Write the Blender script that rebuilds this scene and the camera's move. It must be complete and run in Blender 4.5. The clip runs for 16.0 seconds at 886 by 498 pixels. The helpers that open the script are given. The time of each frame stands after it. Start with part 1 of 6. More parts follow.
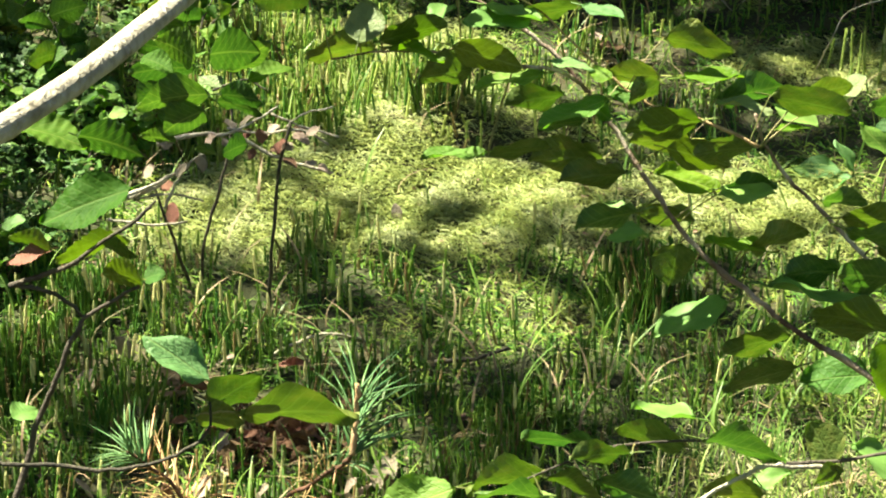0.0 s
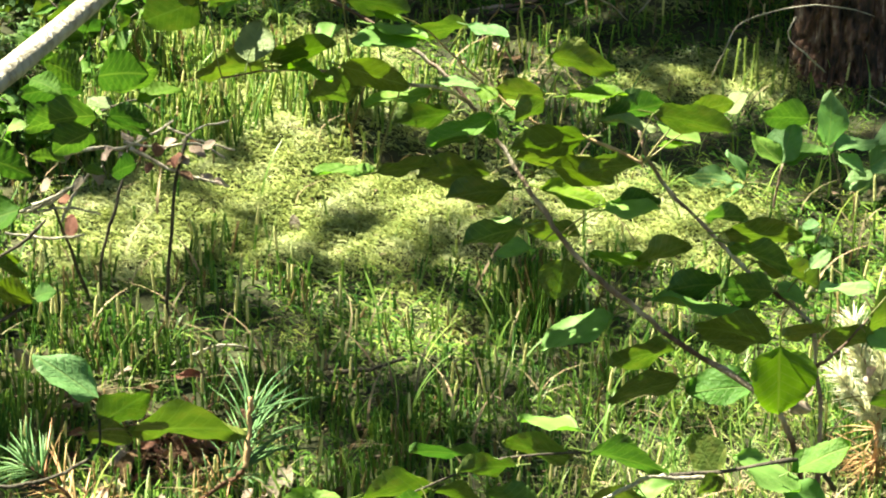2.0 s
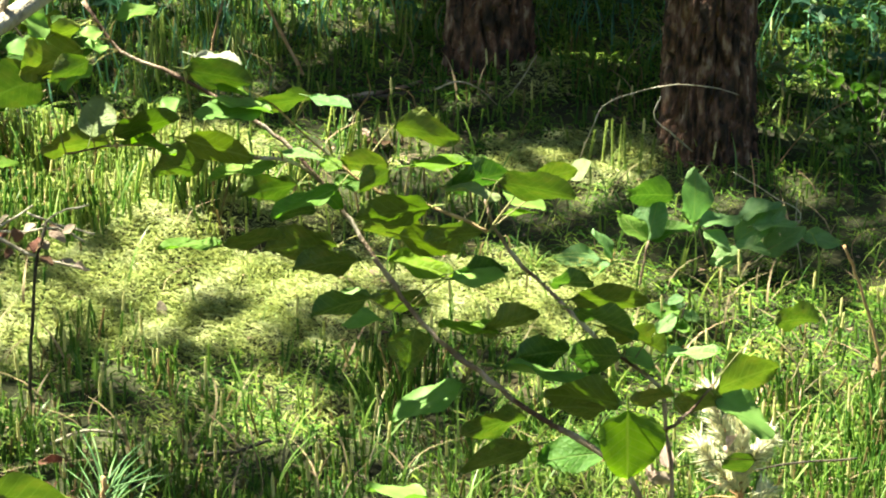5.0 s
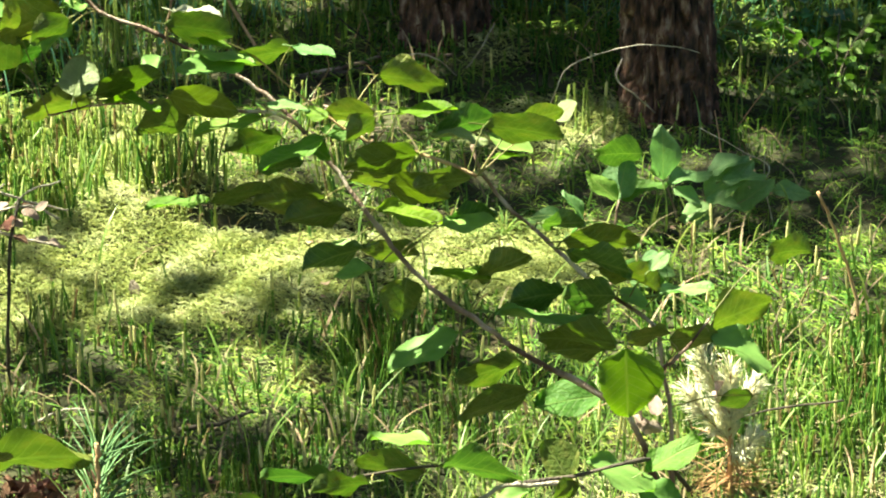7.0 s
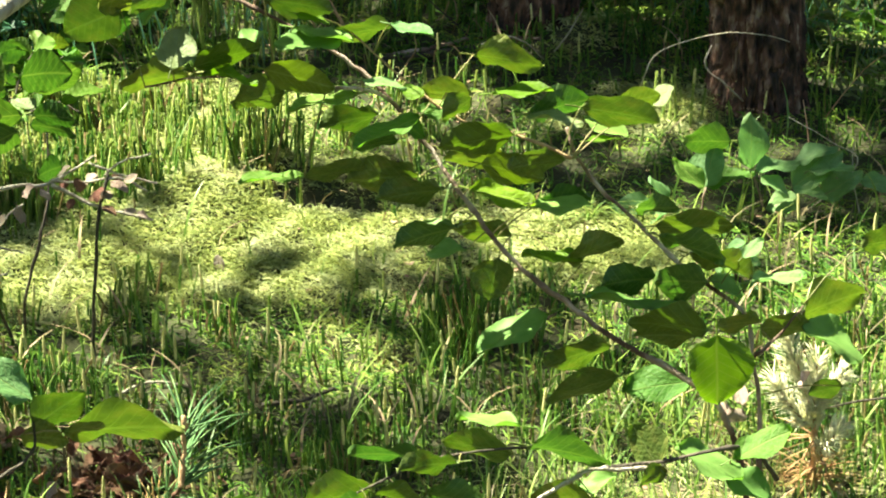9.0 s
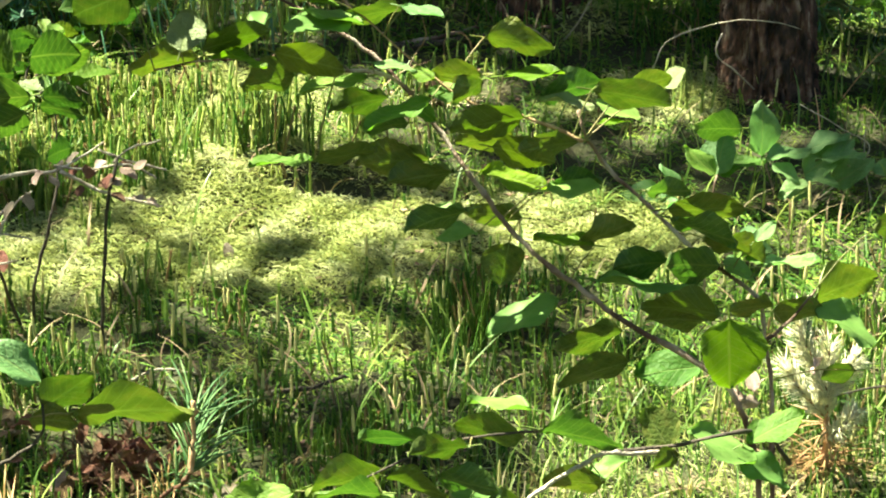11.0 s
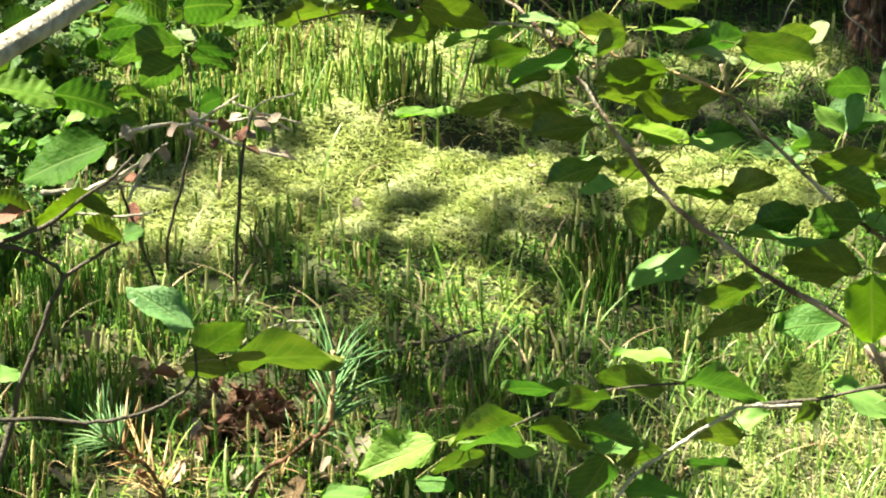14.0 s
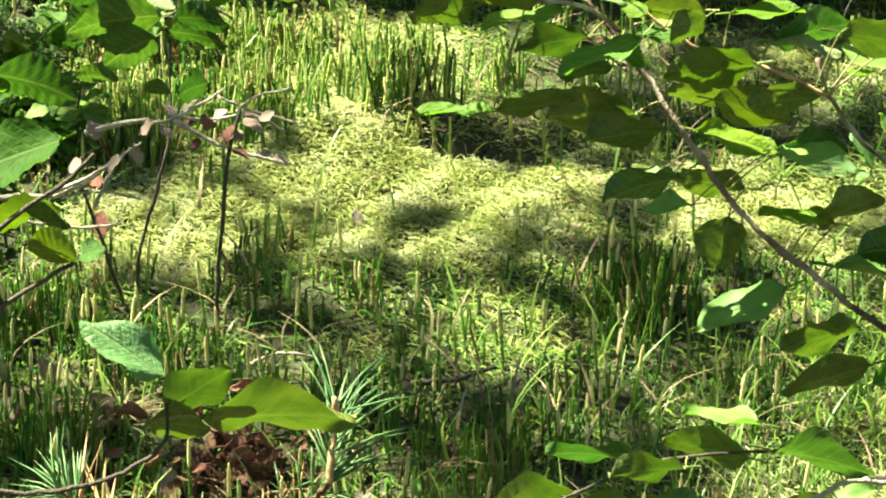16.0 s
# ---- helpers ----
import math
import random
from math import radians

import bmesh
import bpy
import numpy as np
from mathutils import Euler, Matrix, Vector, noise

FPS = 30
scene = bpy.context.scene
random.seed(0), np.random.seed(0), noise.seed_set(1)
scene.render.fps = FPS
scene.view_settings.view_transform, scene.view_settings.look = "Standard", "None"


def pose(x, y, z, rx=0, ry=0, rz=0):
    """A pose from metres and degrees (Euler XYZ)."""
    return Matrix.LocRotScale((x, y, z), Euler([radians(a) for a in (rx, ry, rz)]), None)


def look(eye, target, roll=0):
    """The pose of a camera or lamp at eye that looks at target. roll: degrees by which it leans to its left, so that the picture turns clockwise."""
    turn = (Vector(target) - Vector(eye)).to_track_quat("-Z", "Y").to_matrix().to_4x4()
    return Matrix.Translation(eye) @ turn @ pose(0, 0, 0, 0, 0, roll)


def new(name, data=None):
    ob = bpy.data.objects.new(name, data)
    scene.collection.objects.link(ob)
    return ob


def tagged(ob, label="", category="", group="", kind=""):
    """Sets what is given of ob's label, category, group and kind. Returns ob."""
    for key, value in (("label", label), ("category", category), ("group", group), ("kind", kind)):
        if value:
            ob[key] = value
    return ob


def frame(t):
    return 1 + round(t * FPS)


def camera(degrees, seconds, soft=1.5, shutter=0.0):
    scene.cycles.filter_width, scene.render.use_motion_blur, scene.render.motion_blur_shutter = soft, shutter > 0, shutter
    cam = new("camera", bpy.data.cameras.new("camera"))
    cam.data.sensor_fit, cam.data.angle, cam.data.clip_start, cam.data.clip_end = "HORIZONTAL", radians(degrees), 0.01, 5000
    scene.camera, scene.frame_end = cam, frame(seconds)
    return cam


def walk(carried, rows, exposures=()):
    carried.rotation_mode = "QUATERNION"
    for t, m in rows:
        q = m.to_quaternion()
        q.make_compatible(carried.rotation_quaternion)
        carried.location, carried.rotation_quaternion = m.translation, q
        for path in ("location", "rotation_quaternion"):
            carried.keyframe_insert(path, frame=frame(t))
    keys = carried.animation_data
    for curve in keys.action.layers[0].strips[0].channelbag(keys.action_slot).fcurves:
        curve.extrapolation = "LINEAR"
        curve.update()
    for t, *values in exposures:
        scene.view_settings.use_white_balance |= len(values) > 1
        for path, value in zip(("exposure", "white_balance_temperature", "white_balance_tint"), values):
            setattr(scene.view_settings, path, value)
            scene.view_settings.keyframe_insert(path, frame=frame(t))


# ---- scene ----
# ---- camera and its walk ----
cam = camera(20.0, 16.0, soft=2.0)
ROWS = [
    (0.0, 0.000, 0.000, 1.766, 72.02, 0.54, 2.39),
    (0.5, -0.000, 0.005, 1.758, 71.96, 0.74, 2.05),
    (1.0, -0.002, 0.003, 1.763, 71.92, 0.69, 1.77),
    (1.5, 0.012, -0.023, 1.788, 71.60, 0.99, 1.18),
    (2.0, 0.037, -0.041, 1.805, 72.01, 0.93, 0.36),
    (2.5, 0.054, -0.050, 1.809, 72.58, 0.83, 0.01),
    (3.0, 0.058, -0.055, 1.804, 73.45, 0.93, -0.27),
    (3.5, 0.073, -0.051, 1.797, 73.92, 0.74, -0.48),
    (4.0, 0.094, -0.056, 1.778, 74.57, 0.85, -1.20),
    (4.5, 0.117, -0.059, 1.763, 74.25, 0.91, -1.56),
    (5.0, 0.126, -0.061, 1.760, 74.46, 0.41, -1.72),
    (5.2, 0.123, -0.068, 1.758, 74.59, 0.10, -1.95),
    (7.3, 0.030, -0.062, 1.665, 74.66, -1.78, -3.25),
    (7.5, 0.021, -0.065, 1.664, 74.29, -1.77, -2.84),
    (8.0, 0.014, -0.059, 1.666, 74.45, -1.45, -2.31),
    (8.5, 0.014, -0.056, 1.665, 74.35, -0.48, -1.57),
    (8.7, 0.013, -0.056, 1.665, 74.36, -0.52, -1.63),
    (10.8, 0.015, -0.047, 1.656, 74.23, -0.80, -1.66),
    (11.0, 0.011, -0.044, 1.643, 74.28, -0.68, -1.47),
    (11.5, -0.026, -0.076, 1.656, 73.98, -0.67, -0.79),
    (12.0, -0.046, -0.056, 1.644, 73.61, -0.43, 0.23),
    (12.5, -0.054, -0.046, 1.632, 73.36, -0.34, 0.87),
    (13.0, -0.059, -0.059, 1.644, 73.40, -0.31, 0.89),
    (13.5, -0.048, -0.062, 1.641, 73.44, -0.53, 0.94),
    (14.0, -0.051, -0.064, 1.637, 73.42, -0.87, 0.85),
    (14.5, -0.081, 0.128, 1.584, 73.42, -0.48, 1.06),
    (15.0, -0.110, 0.537, 1.470, 73.10, 0.29, -0.35),
    (15.5, -0.117, 0.557, 1.464, 73.22, 0.55, -0.38),
    (16.0, -0.120, 0.552, 1.472, 73.70, 0.44, 0.32),
]
KELVIN, TINT = 7380, -4
walk(cam, [(t, pose(x, y, z, tilt, 0, yaw) @ pose(0, 0, 0, 0, 0, lean)) for t, x, y, z, tilt, lean, yaw in ROWS],
     exposures=[(t, e, KELVIN, TINT) for t, e in ((0.0, 2.43), (1.5, 2.53), (3.0, 2.66), (5.0, 2.66), (11.0, 2.67), (12.5, 2.65), (16.0, 2.67))])

# ---- sky and sun ----
SUN_TO = Vector((-0.45, 0.12, 0.84)).normalized()
world = bpy.data.worlds.new("sky")
scene.world = world
world.use_nodes = True
wn = world.node_tree
sky = wn.nodes.new("ShaderNodeTexSky")
sky.sky_type, sky.sun_disc = "NISHITA", False
sky.sun_elevation = math.asin(SUN_TO.z)
sky.sun_rotation = math.atan2(SUN_TO.x, SUN_TO.y)
wn.links.new(sky.outputs[0], wn.nodes["Background"].inputs[0])
wn.nodes["Background"].inputs[1].default_value = 0.047
sun_data = bpy.data.lights.new("sun", "SUN")
sun_data.energy, sun_data.angle, sun_data.color = 4.75, radians(0.53), (1.0, 0.95, 0.84)
sun = new("sun", sun_data)
sun.matrix_world = look((0, 0, 30), Vector((0, 0, 30)) - SUN_TO)


# ---- materials ----
def material(name, colours, scale=20.0, rough=0.6, through_light=0.0, bump=0.0, bump_scale=120.0, vary=0.25, island=False,
             spec=0.4, stretch=(1, 1, 1), tint=None, veins=0.0):
    """A surface with two scales of colour noise, a shift from piece to piece, fine relief and, for leaves, light that comes through."""
    m = bpy.data.materials.new(name)
    m.use_nodes = True
    t = m.node_tree
    bsdf = t.nodes["Principled BSDF"]
    bsdf.inputs["Roughness"].default_value = rough
    bsdf.inputs["Specular IOR Level"].default_value = spec
    tc = t.nodes.new("ShaderNodeTexCoord")
    mp = t.nodes.new("ShaderNodeMapping")
    mp.inputs["Scale"].default_value = stretch
    t.links.new(tc.outputs["Object"], mp.inputs["Vector"])
    n1 = t.nodes.new("ShaderNodeTexNoise")
    n1.inputs["Scale"].default_value, n1.inputs["Detail"].default_value = scale, 6.0
    t.links.new(mp.outputs[0], n1.inputs["Vector"])
    ramp = t.nodes.new("ShaderNodeValToRGB")
    while len(ramp.color_ramp.elements) < len(colours):
        ramp.color_ramp.elements.new(0.5)
    for i, c in enumerate(colours):
        e = ramp.color_ramp.elements[i]
        e.position, e.color = 0.3 + 0.4 * i / max(1, len(colours) - 1), (*c, 1)
    t.links.new(n1.outputs["Fac"], ramp.inputs[0])
    hsv = t.nodes.new("ShaderNodeHueSaturation")
    vein = None
    if veins:
        def calc(kind, a, b=0.0, c=0.0):
            node = t.nodes.new("ShaderNodeMath")
            node.operation = kind
            for i, val in enumerate((a, b, c)):
                if isinstance(val, (int, float)):
                    node.inputs[i].default_value = val
                else:
                    t.links.new(val, node.inputs[i])
            return node.outputs[0]
        sep = t.nodes.new("ShaderNodeSeparateXYZ")
        t.links.new(tc.outputs["Object"], sep.inputs[0])
        across = calc("ABSOLUTE", sep.outputs[0])
        rib = calc("SUBTRACT", 1.0, calc("MULTIPLY", across, 32.0))
        rib.node.use_clamp = True
        fold = calc("PINGPONG", calc("MULTIPLY_ADD", across, -0.6, sep.outputs[1]), 0.062)
        side = calc("SUBTRACT", 1.0, calc("MULTIPLY", fold, 85.0))
        side.node.use_clamp = True
        vein = calc("MAXIMUM", rib, calc("MULTIPLY", side, 0.6))
        paler = t.nodes.new("ShaderNodeMix")
        paler.data_type, paler.blend_type = "RGBA", "MIX"
        t.links.new(calc("MULTIPLY", vein, veins), paler.inputs[0])
        t.links.new(ramp.outputs[0], paler.inputs[6])
        paler.inputs[7].default_value = (0.30, 0.36, 0.12, 1)
        t.links.new(paler.outputs[2], hsv.inputs["Color"])
    else:
        t.links.new(ramp.outputs[0], hsv.inputs["Color"])
    if island:
        rnd = t.nodes.new("ShaderNodeNewGeometry").outputs["Random Per Island"]
    else:
        rnd = t.nodes.new("ShaderNodeObjectInfo").outputs["Random"]
    mr = t.nodes.new("ShaderNodeMapRange")
    mr.inputs["To Min"].default_value, mr.inputs["To Max"].default_value = 1 - vary, 1 + vary
    t.links.new(rnd, mr.inputs["Value"])
    t.links.new(mr.outputs[0], hsv.inputs["Value"])
    hue = t.nodes.new("ShaderNodeMapRange")
    hue.inputs["To Min"].default_value, hue.inputs["To Max"].default_value = 0.5 + 0.08 * vary, 0.5 - 0.08 * vary
    t.links.new(rnd, hue.inputs["Value"])
    t.links.new(hue.outputs[0], hsv.inputs["Hue"])
    t.links.new(hsv.outputs[0], bsdf.inputs["Base Color"])
    if bump:
        n2 = t.nodes.new("ShaderNodeTexNoise")
        n2.inputs["Scale"].default_value, n2.inputs["Detail"].default_value = bump_scale, 4.0
        t.links.new(mp.outputs[0], n2.inputs["Vector"])
        bp = t.nodes.new("ShaderNodeBump")
        bp.inputs["Strength"].default_value, bp.inputs["Distance"].default_value = bump, 0.01
        if vein:
            high = calc("MULTIPLY_ADD", vein, -0.5, n2.outputs["Fac"])
            t.links.new(high, bp.inputs["Height"])
        else:
            t.links.new(n2.outputs["Fac"], bp.inputs["Height"])
        t.links.new(bp.outputs[0], bsdf.inputs["Normal"])
    if through_light:
        tr = t.nodes.new("ShaderNodeBsdfTranslucent")
        if tint:
            mix = t.nodes.new("ShaderNodeMix")
            mix.data_type, mix.blend_type = "RGBA", "MULTIPLY"
            mix.inputs[0].default_value = 1.0
            t.links.new(hsv.outputs[0], mix.inputs[6])
            mix.inputs[7].default_value = (*tint, 1)
            t.links.new(mix.outputs[2], tr.inputs["Color"])
        else:
            t.links.new(hsv.outputs[0], tr.inputs["Color"])
        mx = t.nodes.new("ShaderNodeMixShader")
        mx.inputs[0].default_value = through_light
        t.links.new(bsdf.outputs[0], mx.inputs[1])
        t.links.new(tr.outputs[0], mx.inputs[2])
        t.links.new(mx.outputs[0], t.nodes["Material Output"].inputs["Surface"])
    return m


LOWMOSS = material("low_green_moss", [(0.06, 0.15, 0.02), (0.14, 0.27, 0.04), (0.26, 0.32, 0.08)], 9, 0.7, 0.3, vary=0.45, island=True, spec=0.2)
SOIL = material("forest_soil", [(0.014, 0.014, 0.006), (0.04, 0.046, 0.016), (0.065, 0.052, 0.026)], 9, 0.9, bump=0.8, bump_scale=70, vary=0.0)
MOSS = material("moss", [(0.24, 0.29, 0.08), (0.34, 0.39, 0.14), (0.49, 0.52, 0.28)], 11, 0.7, 0.35, vary=0.22, island=True, spec=0.2)
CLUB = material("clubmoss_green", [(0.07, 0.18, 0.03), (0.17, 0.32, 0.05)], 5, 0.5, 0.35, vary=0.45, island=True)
PALESTRAW = material("pale_straw", [(0.38, 0.32, 0.19), (0.62, 0.54, 0.36)], 14, 0.7, 0.2, vary=0.35, island=True)
LITTER = material("leaf_litter_brown", [(0.14, 0.085, 0.05), (0.34, 0.24, 0.17)], 30, 0.8, 0.1, vary=0.4, island=True)
# Lighter copy of the clubmoss green that puts sunlight into the colour.
SUNCLUB = material("sunlit_clubmoss_green", [(0.20, 0.31, 0.06), (0.40, 0.48, 0.15)], 8, 0.55, 0.35, vary=0.35, island=True)
DRYCLUB = material("withered_clubmoss_brown", [(0.14, 0.11, 0.04), (0.34, 0.27, 0.12)], 8, 0.7, 0.25, vary=0.4, island=True)
CONE = material("strobilus_yellow", [(0.55, 0.55, 0.20), (0.76, 0.72, 0.36)], 60, 0.7, 0.2, vary=0.25, island=True, bump=0.4, bump_scale=600)
GRASS = material("grass_blade", [(0.13, 0.25, 0.05), (0.26, 0.38, 0.10)], 8, 0.4, 0.35, vary=0.4, island=True)
STRAW = material("dry_straw", [(0.15, 0.11, 0.06), (0.33, 0.26, 0.15)], 14, 0.7, 0.15, vary=0.4, island=True)
# Deep, fresh and pale greens also carry painted shade or sun on leaf parts.
LEAF = {
    "o": material("leaf_olive", [(0.105, 0.15, 0.03), (0.16, 0.205, 0.042), (0.225, 0.225, 0.055)], 5, 0.45, 0.31, 0.4, 14, 0.3, tint=(0.52, 0.78, 0.22), veins=0.45),
    "d": material("leaf_deep_green", [(0.06, 0.13, 0.032), (0.12, 0.205, 0.045)], 5, 0.42, 0.33, 0.4, 14, 0.25, tint=(0.62, 0.95, 0.32), veins=0.45),
    "b": material("leaf_fresh_green", [(0.09, 0.19, 0.035), (0.14, 0.26, 0.05)], 4, 0.5, 0.4, 0.4, 14, 0.25, tint=(1.1, 1.4, 0.45), veins=0.45, spec=0.22),
    "l": material("leaf_pale_green", [(0.13, 0.25, 0.06), (0.19, 0.32, 0.09)], 4, 0.5, 0.35, 0.1, 12, 0.2, tint=(0.95, 1.2, 0.45), veins=0.12, spec=0.2),
    "g": material("leaf_blue_green", [(0.12, 0.245, 0.08), (0.19, 0.335, 0.13)], 4, 0.5, 0.36, 0.4, 14, 0.2, tint=(0.9, 1.2, 0.7), veins=0.4),
    # White stands for glare on a glossy leaf, put into its colour.
    "w": material("leaf_glare_white", [(0.32, 0.34, 0.25), (0.42, 0.44, 0.34)], 4, 0.35, 0.2, 0.4, 14, 0.1, veins=0.1),
    # Brighter leaf copy with the sun painted in, for leaves and strips drawn lit.
    "y": material("leaf_sunlit_yellow", [(0.11, 0.22, 0.012), (0.16, 0.28, 0.02)], 4, 0.5, 0.45, 0.4, 14, 0.1, tint=(1.0, 1.1, 0.5), veins=0.4),
    "a": material("leaf_alder_green", [(0.045, 0.095, 0.022), (0.075, 0.14, 0.03)], 4, 0.38, 0.33, 0.3, 12, 0.25, tint=(0.9, 1.2, 0.4), veins=0.45),
    # Olive copy brightened by painted sun, for partly lit leaves.
    "q": material("leaf_sunlit_olive", [(0.13, 0.17, 0.025), (0.18, 0.225, 0.035)], 6, 0.45, 0.28, 0.4, 14, 0.25, tint=(0.72, 1.05, 0.25), veins=0.45),
    "v": material("leaf_silver_green", [(0.14, 0.19, 0.08), (0.20, 0.25, 0.11)], 4, 0.5, 0.25, 0.4, 14, 0.1, veins=0.2),
    "e": material("leaf_alder_fresh", [(0.05, 0.12, 0.015), (0.085, 0.17, 0.025)], 4, 0.6, 0.45, 0.25, 12, 0.2, tint=(1.2, 1.5, 0.3), veins=0.28, spec=0.1),
    "n": material("leaf_withered", [(0.012, 0.015, 0.01), (0.03, 0.03, 0.018)], 30, 0.7, 0.05, 0.2, 260, 0.2),
    "r": material("leaf_dead_brown", [(0.09, 0.04, 0.024), (0.25, 0.13, 0.075)], 40, 0.75, 0.1, 0.4, 180, 0.35),
    "p": material("leaf_dead_pale", [(0.24, 0.17, 0.13), (0.44, 0.35, 0.29)], 40, 0.75, 0.1, 0.4, 180, 0.3),
}
# Pale and dark patches paint sunlit and shaded stretches along the stems.
TWIG = material("sun_mottled_twig", [(0.045, 0.024, 0.016), (0.11, 0.06, 0.042), (0.32, 0.23, 0.18), (0.66, 0.57, 0.50)], 16, 0.75, bump=0.6, bump_scale=260, stretch=(1, 1, 0.5), vary=0.15)
DARKTWIG = material("dark_twig_bark", [(0.03, 0.025, 0.02), (0.10, 0.08, 0.06)], 40, 0.8, bump=0.5, bump_scale=300, vary=0.2)
POLE = material("grey_barked_pole", [(0.24, 0.205, 0.155), (0.42, 0.37, 0.30), (0.52, 0.47, 0.39)], 45, 0.8, bump=0.7, bump_scale=130, vary=0.0)
BARK = material("pine_bark", [(0.014, 0.010, 0.008), (0.05, 0.03, 0.024), (0.16, 0.075, 0.055), (0.40, 0.28, 0.22)], 42, 0.9, bump=1.0, bump_scale=120, stretch=(1, 1, 0.4), vary=0.15)
PETIOLE = material("leaf_stalk", [(0.16, 0.18, 0.05), (0.28, 0.24, 0.10)], 30, 0.5, 0.1)
NEEDLE = material("pine_needle", [(0.075, 0.18, 0.06), (0.19, 0.33, 0.135)], 12, 0.4, 0.2, vary=0.3, island=True)
DRYNEEDLE = material("dry_pine_needle", [(0.34, 0.18, 0.07), (0.56, 0.38, 0.20)], 12, 0.6, 0.1, vary=0.3, island=True)
BRACKEN = material("dead_bracken", [(0.05, 0.025, 0.015), (0.17, 0.085, 0.05)], 20, 0.8, vary=0.5, island=True)
# Near-white base colour paints overbright sunlight onto the needles.
PALENEEDLE = material("sunlit_pale_needle", [(0.80, 0.80, 0.56), (0.90, 0.88, 0.68)], 12, 0.6, 0.3, vary=0.25, island=True)
SHOOT = material("orange_shoot_bark", [(0.34, 0.19, 0.09), (0.52, 0.35, 0.20)], 60, 0.7, bump=0.4, bump_scale=400)
# Blue-green tint of these two background plants is skylight put into the colour.
FOREST = material("understorey_leaf", [(0.045, 0.15, 0.085), (0.10, 0.25, 0.14)], 5, 0.5, 0.4, vary=0.45, island=True)
BLUEGRASS = material("shade_sedge_blade", [(0.07, 0.21, 0.13), (0.15, 0.34, 0.21)], 8, 0.4, 0.35, vary=0.4, island=True)
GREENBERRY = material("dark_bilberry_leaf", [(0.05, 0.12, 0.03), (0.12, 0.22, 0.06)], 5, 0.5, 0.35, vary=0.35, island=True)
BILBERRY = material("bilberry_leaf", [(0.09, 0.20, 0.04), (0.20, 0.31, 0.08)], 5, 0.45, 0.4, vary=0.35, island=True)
CROWN = material("crown_leaf", [(0.03, 0.06, 0.015), (0.06, 0.10, 0.025)], 5, 0.6, 0.15, vary=0.4, island=True)


# ---- builders ----
def hill(x, y):
    """Height of the mossy bank at a place of the plan."""
    x, y = np.asarray(x, float), np.asarray(y, float)
    b = 0.2 * (np.clip(y, 3.35, 12) - 3.4) + 0.03 * np.tanh((y - 12) / 4) * (y > 12)
    s = np.clip((4.3 - y) / 0.7, 0, 1)
    b = b - 0.035 * s * s * (3 - 2 * s)
    b = b + 0.06 * np.exp(-((x - -0.32) / 0.14) ** 2 - ((y - 5.10) / 0.13) ** 2)
    b = b + 0.06 * np.exp(-((x - 0.53) / 0.12) ** 2 - ((y - 5.86) / 0.12) ** 2)
    ledge = np.clip((y - 5.075) / 0.035, 0, 1) * np.exp(-(np.clip(y - 5.11, 0, None) / 0.22) ** 2)
    b = b + 0.05 * ledge * np.exp(-((x + 0.05) / 0.17) ** 4)
    b = b - 0.035 * np.exp(-((x + 0.07) / 0.14) ** 4 - ((y - 5.045) / 0.035) ** 4)
    b = b + 0.012 * np.sin(5.1 * x + 1.3 * y) * np.sin(4.3 * y - 2.2 * x + 0.7)
    b = b + 0.008 * np.sin(31 * x + 7 * y) * np.sin(29 * y - 5 * x) + 0.005 * np.sin(58 * x - 9 * y) * np.sin(51 * y + 11 * x)
    return b + 0.008 * np.sin(13 * x - 5 * y + 1) * np.sin(11 * y + 4 * x)


def put(name, mesh, mat=None, parent=None, label=""):
    """Links a mesh as one object, at the top or under its thing."""
    ob = new(name, mesh)
    if mat and not mesh.materials:
        mesh.materials.append(mat)
    if parent:
        ob.parent = parent
    if label:
        ob["label"] = label
    return ob


def raw_mesh(name, verts, tris, smooth=False, slots=None):
    """A mesh from arrays of corners and triangles."""
    verts, tris = np.asarray(verts, np.float32), np.asarray(tris, np.int32)
    me = bpy.data.meshes.new(name)
    me.vertices.add(len(verts))
    me.vertices.foreach_set("co", verts.ravel())
    me.loops.add(tris.size)
    me.loops.foreach_set("vertex_index", tris.ravel())
    me.polygons.add(len(tris))
    me.polygons.foreach_set("loop_start", np.arange(0, tris.size, 3, dtype=np.int32))
    if slots is not None:
        me.polygons.foreach_set("material_index", np.asarray(slots, np.int32))
    if smooth:
        me.polygons.foreach_set("use_smooth", np.ones(len(tris), bool))
    me.update(calc_edges=True)
    return me


def scatter(template, at, yaw, lean, lean_dir, size, tall=None):
    """Corner and triangle arrays of many copies of a small template."""
    v, f = template
    n, k = len(at), len(v)
    tall = size if tall is None else tall
    p = v[None] * np.stack([size, size, tall], -1)[:, None]
    c, s = np.cos(yaw)[:, None], np.sin(yaw)[:, None]
    x, y, z = p[..., 0] * c - p[..., 1] * s, p[..., 0] * s + p[..., 1] * c, p[..., 2]
    tl = np.tan(lean)[:, None]
    x, y = x + z * tl * np.cos(lean_dir)[:, None], y + z * tl * np.sin(lean_dir)[:, None]
    out = np.stack([x, y, z], -1) + np.asarray(at)[:, None]
    tris = f[None] + (np.arange(n) * k)[:, None, None]
    return out.reshape(-1, 3), tris.reshape(-1, 3)


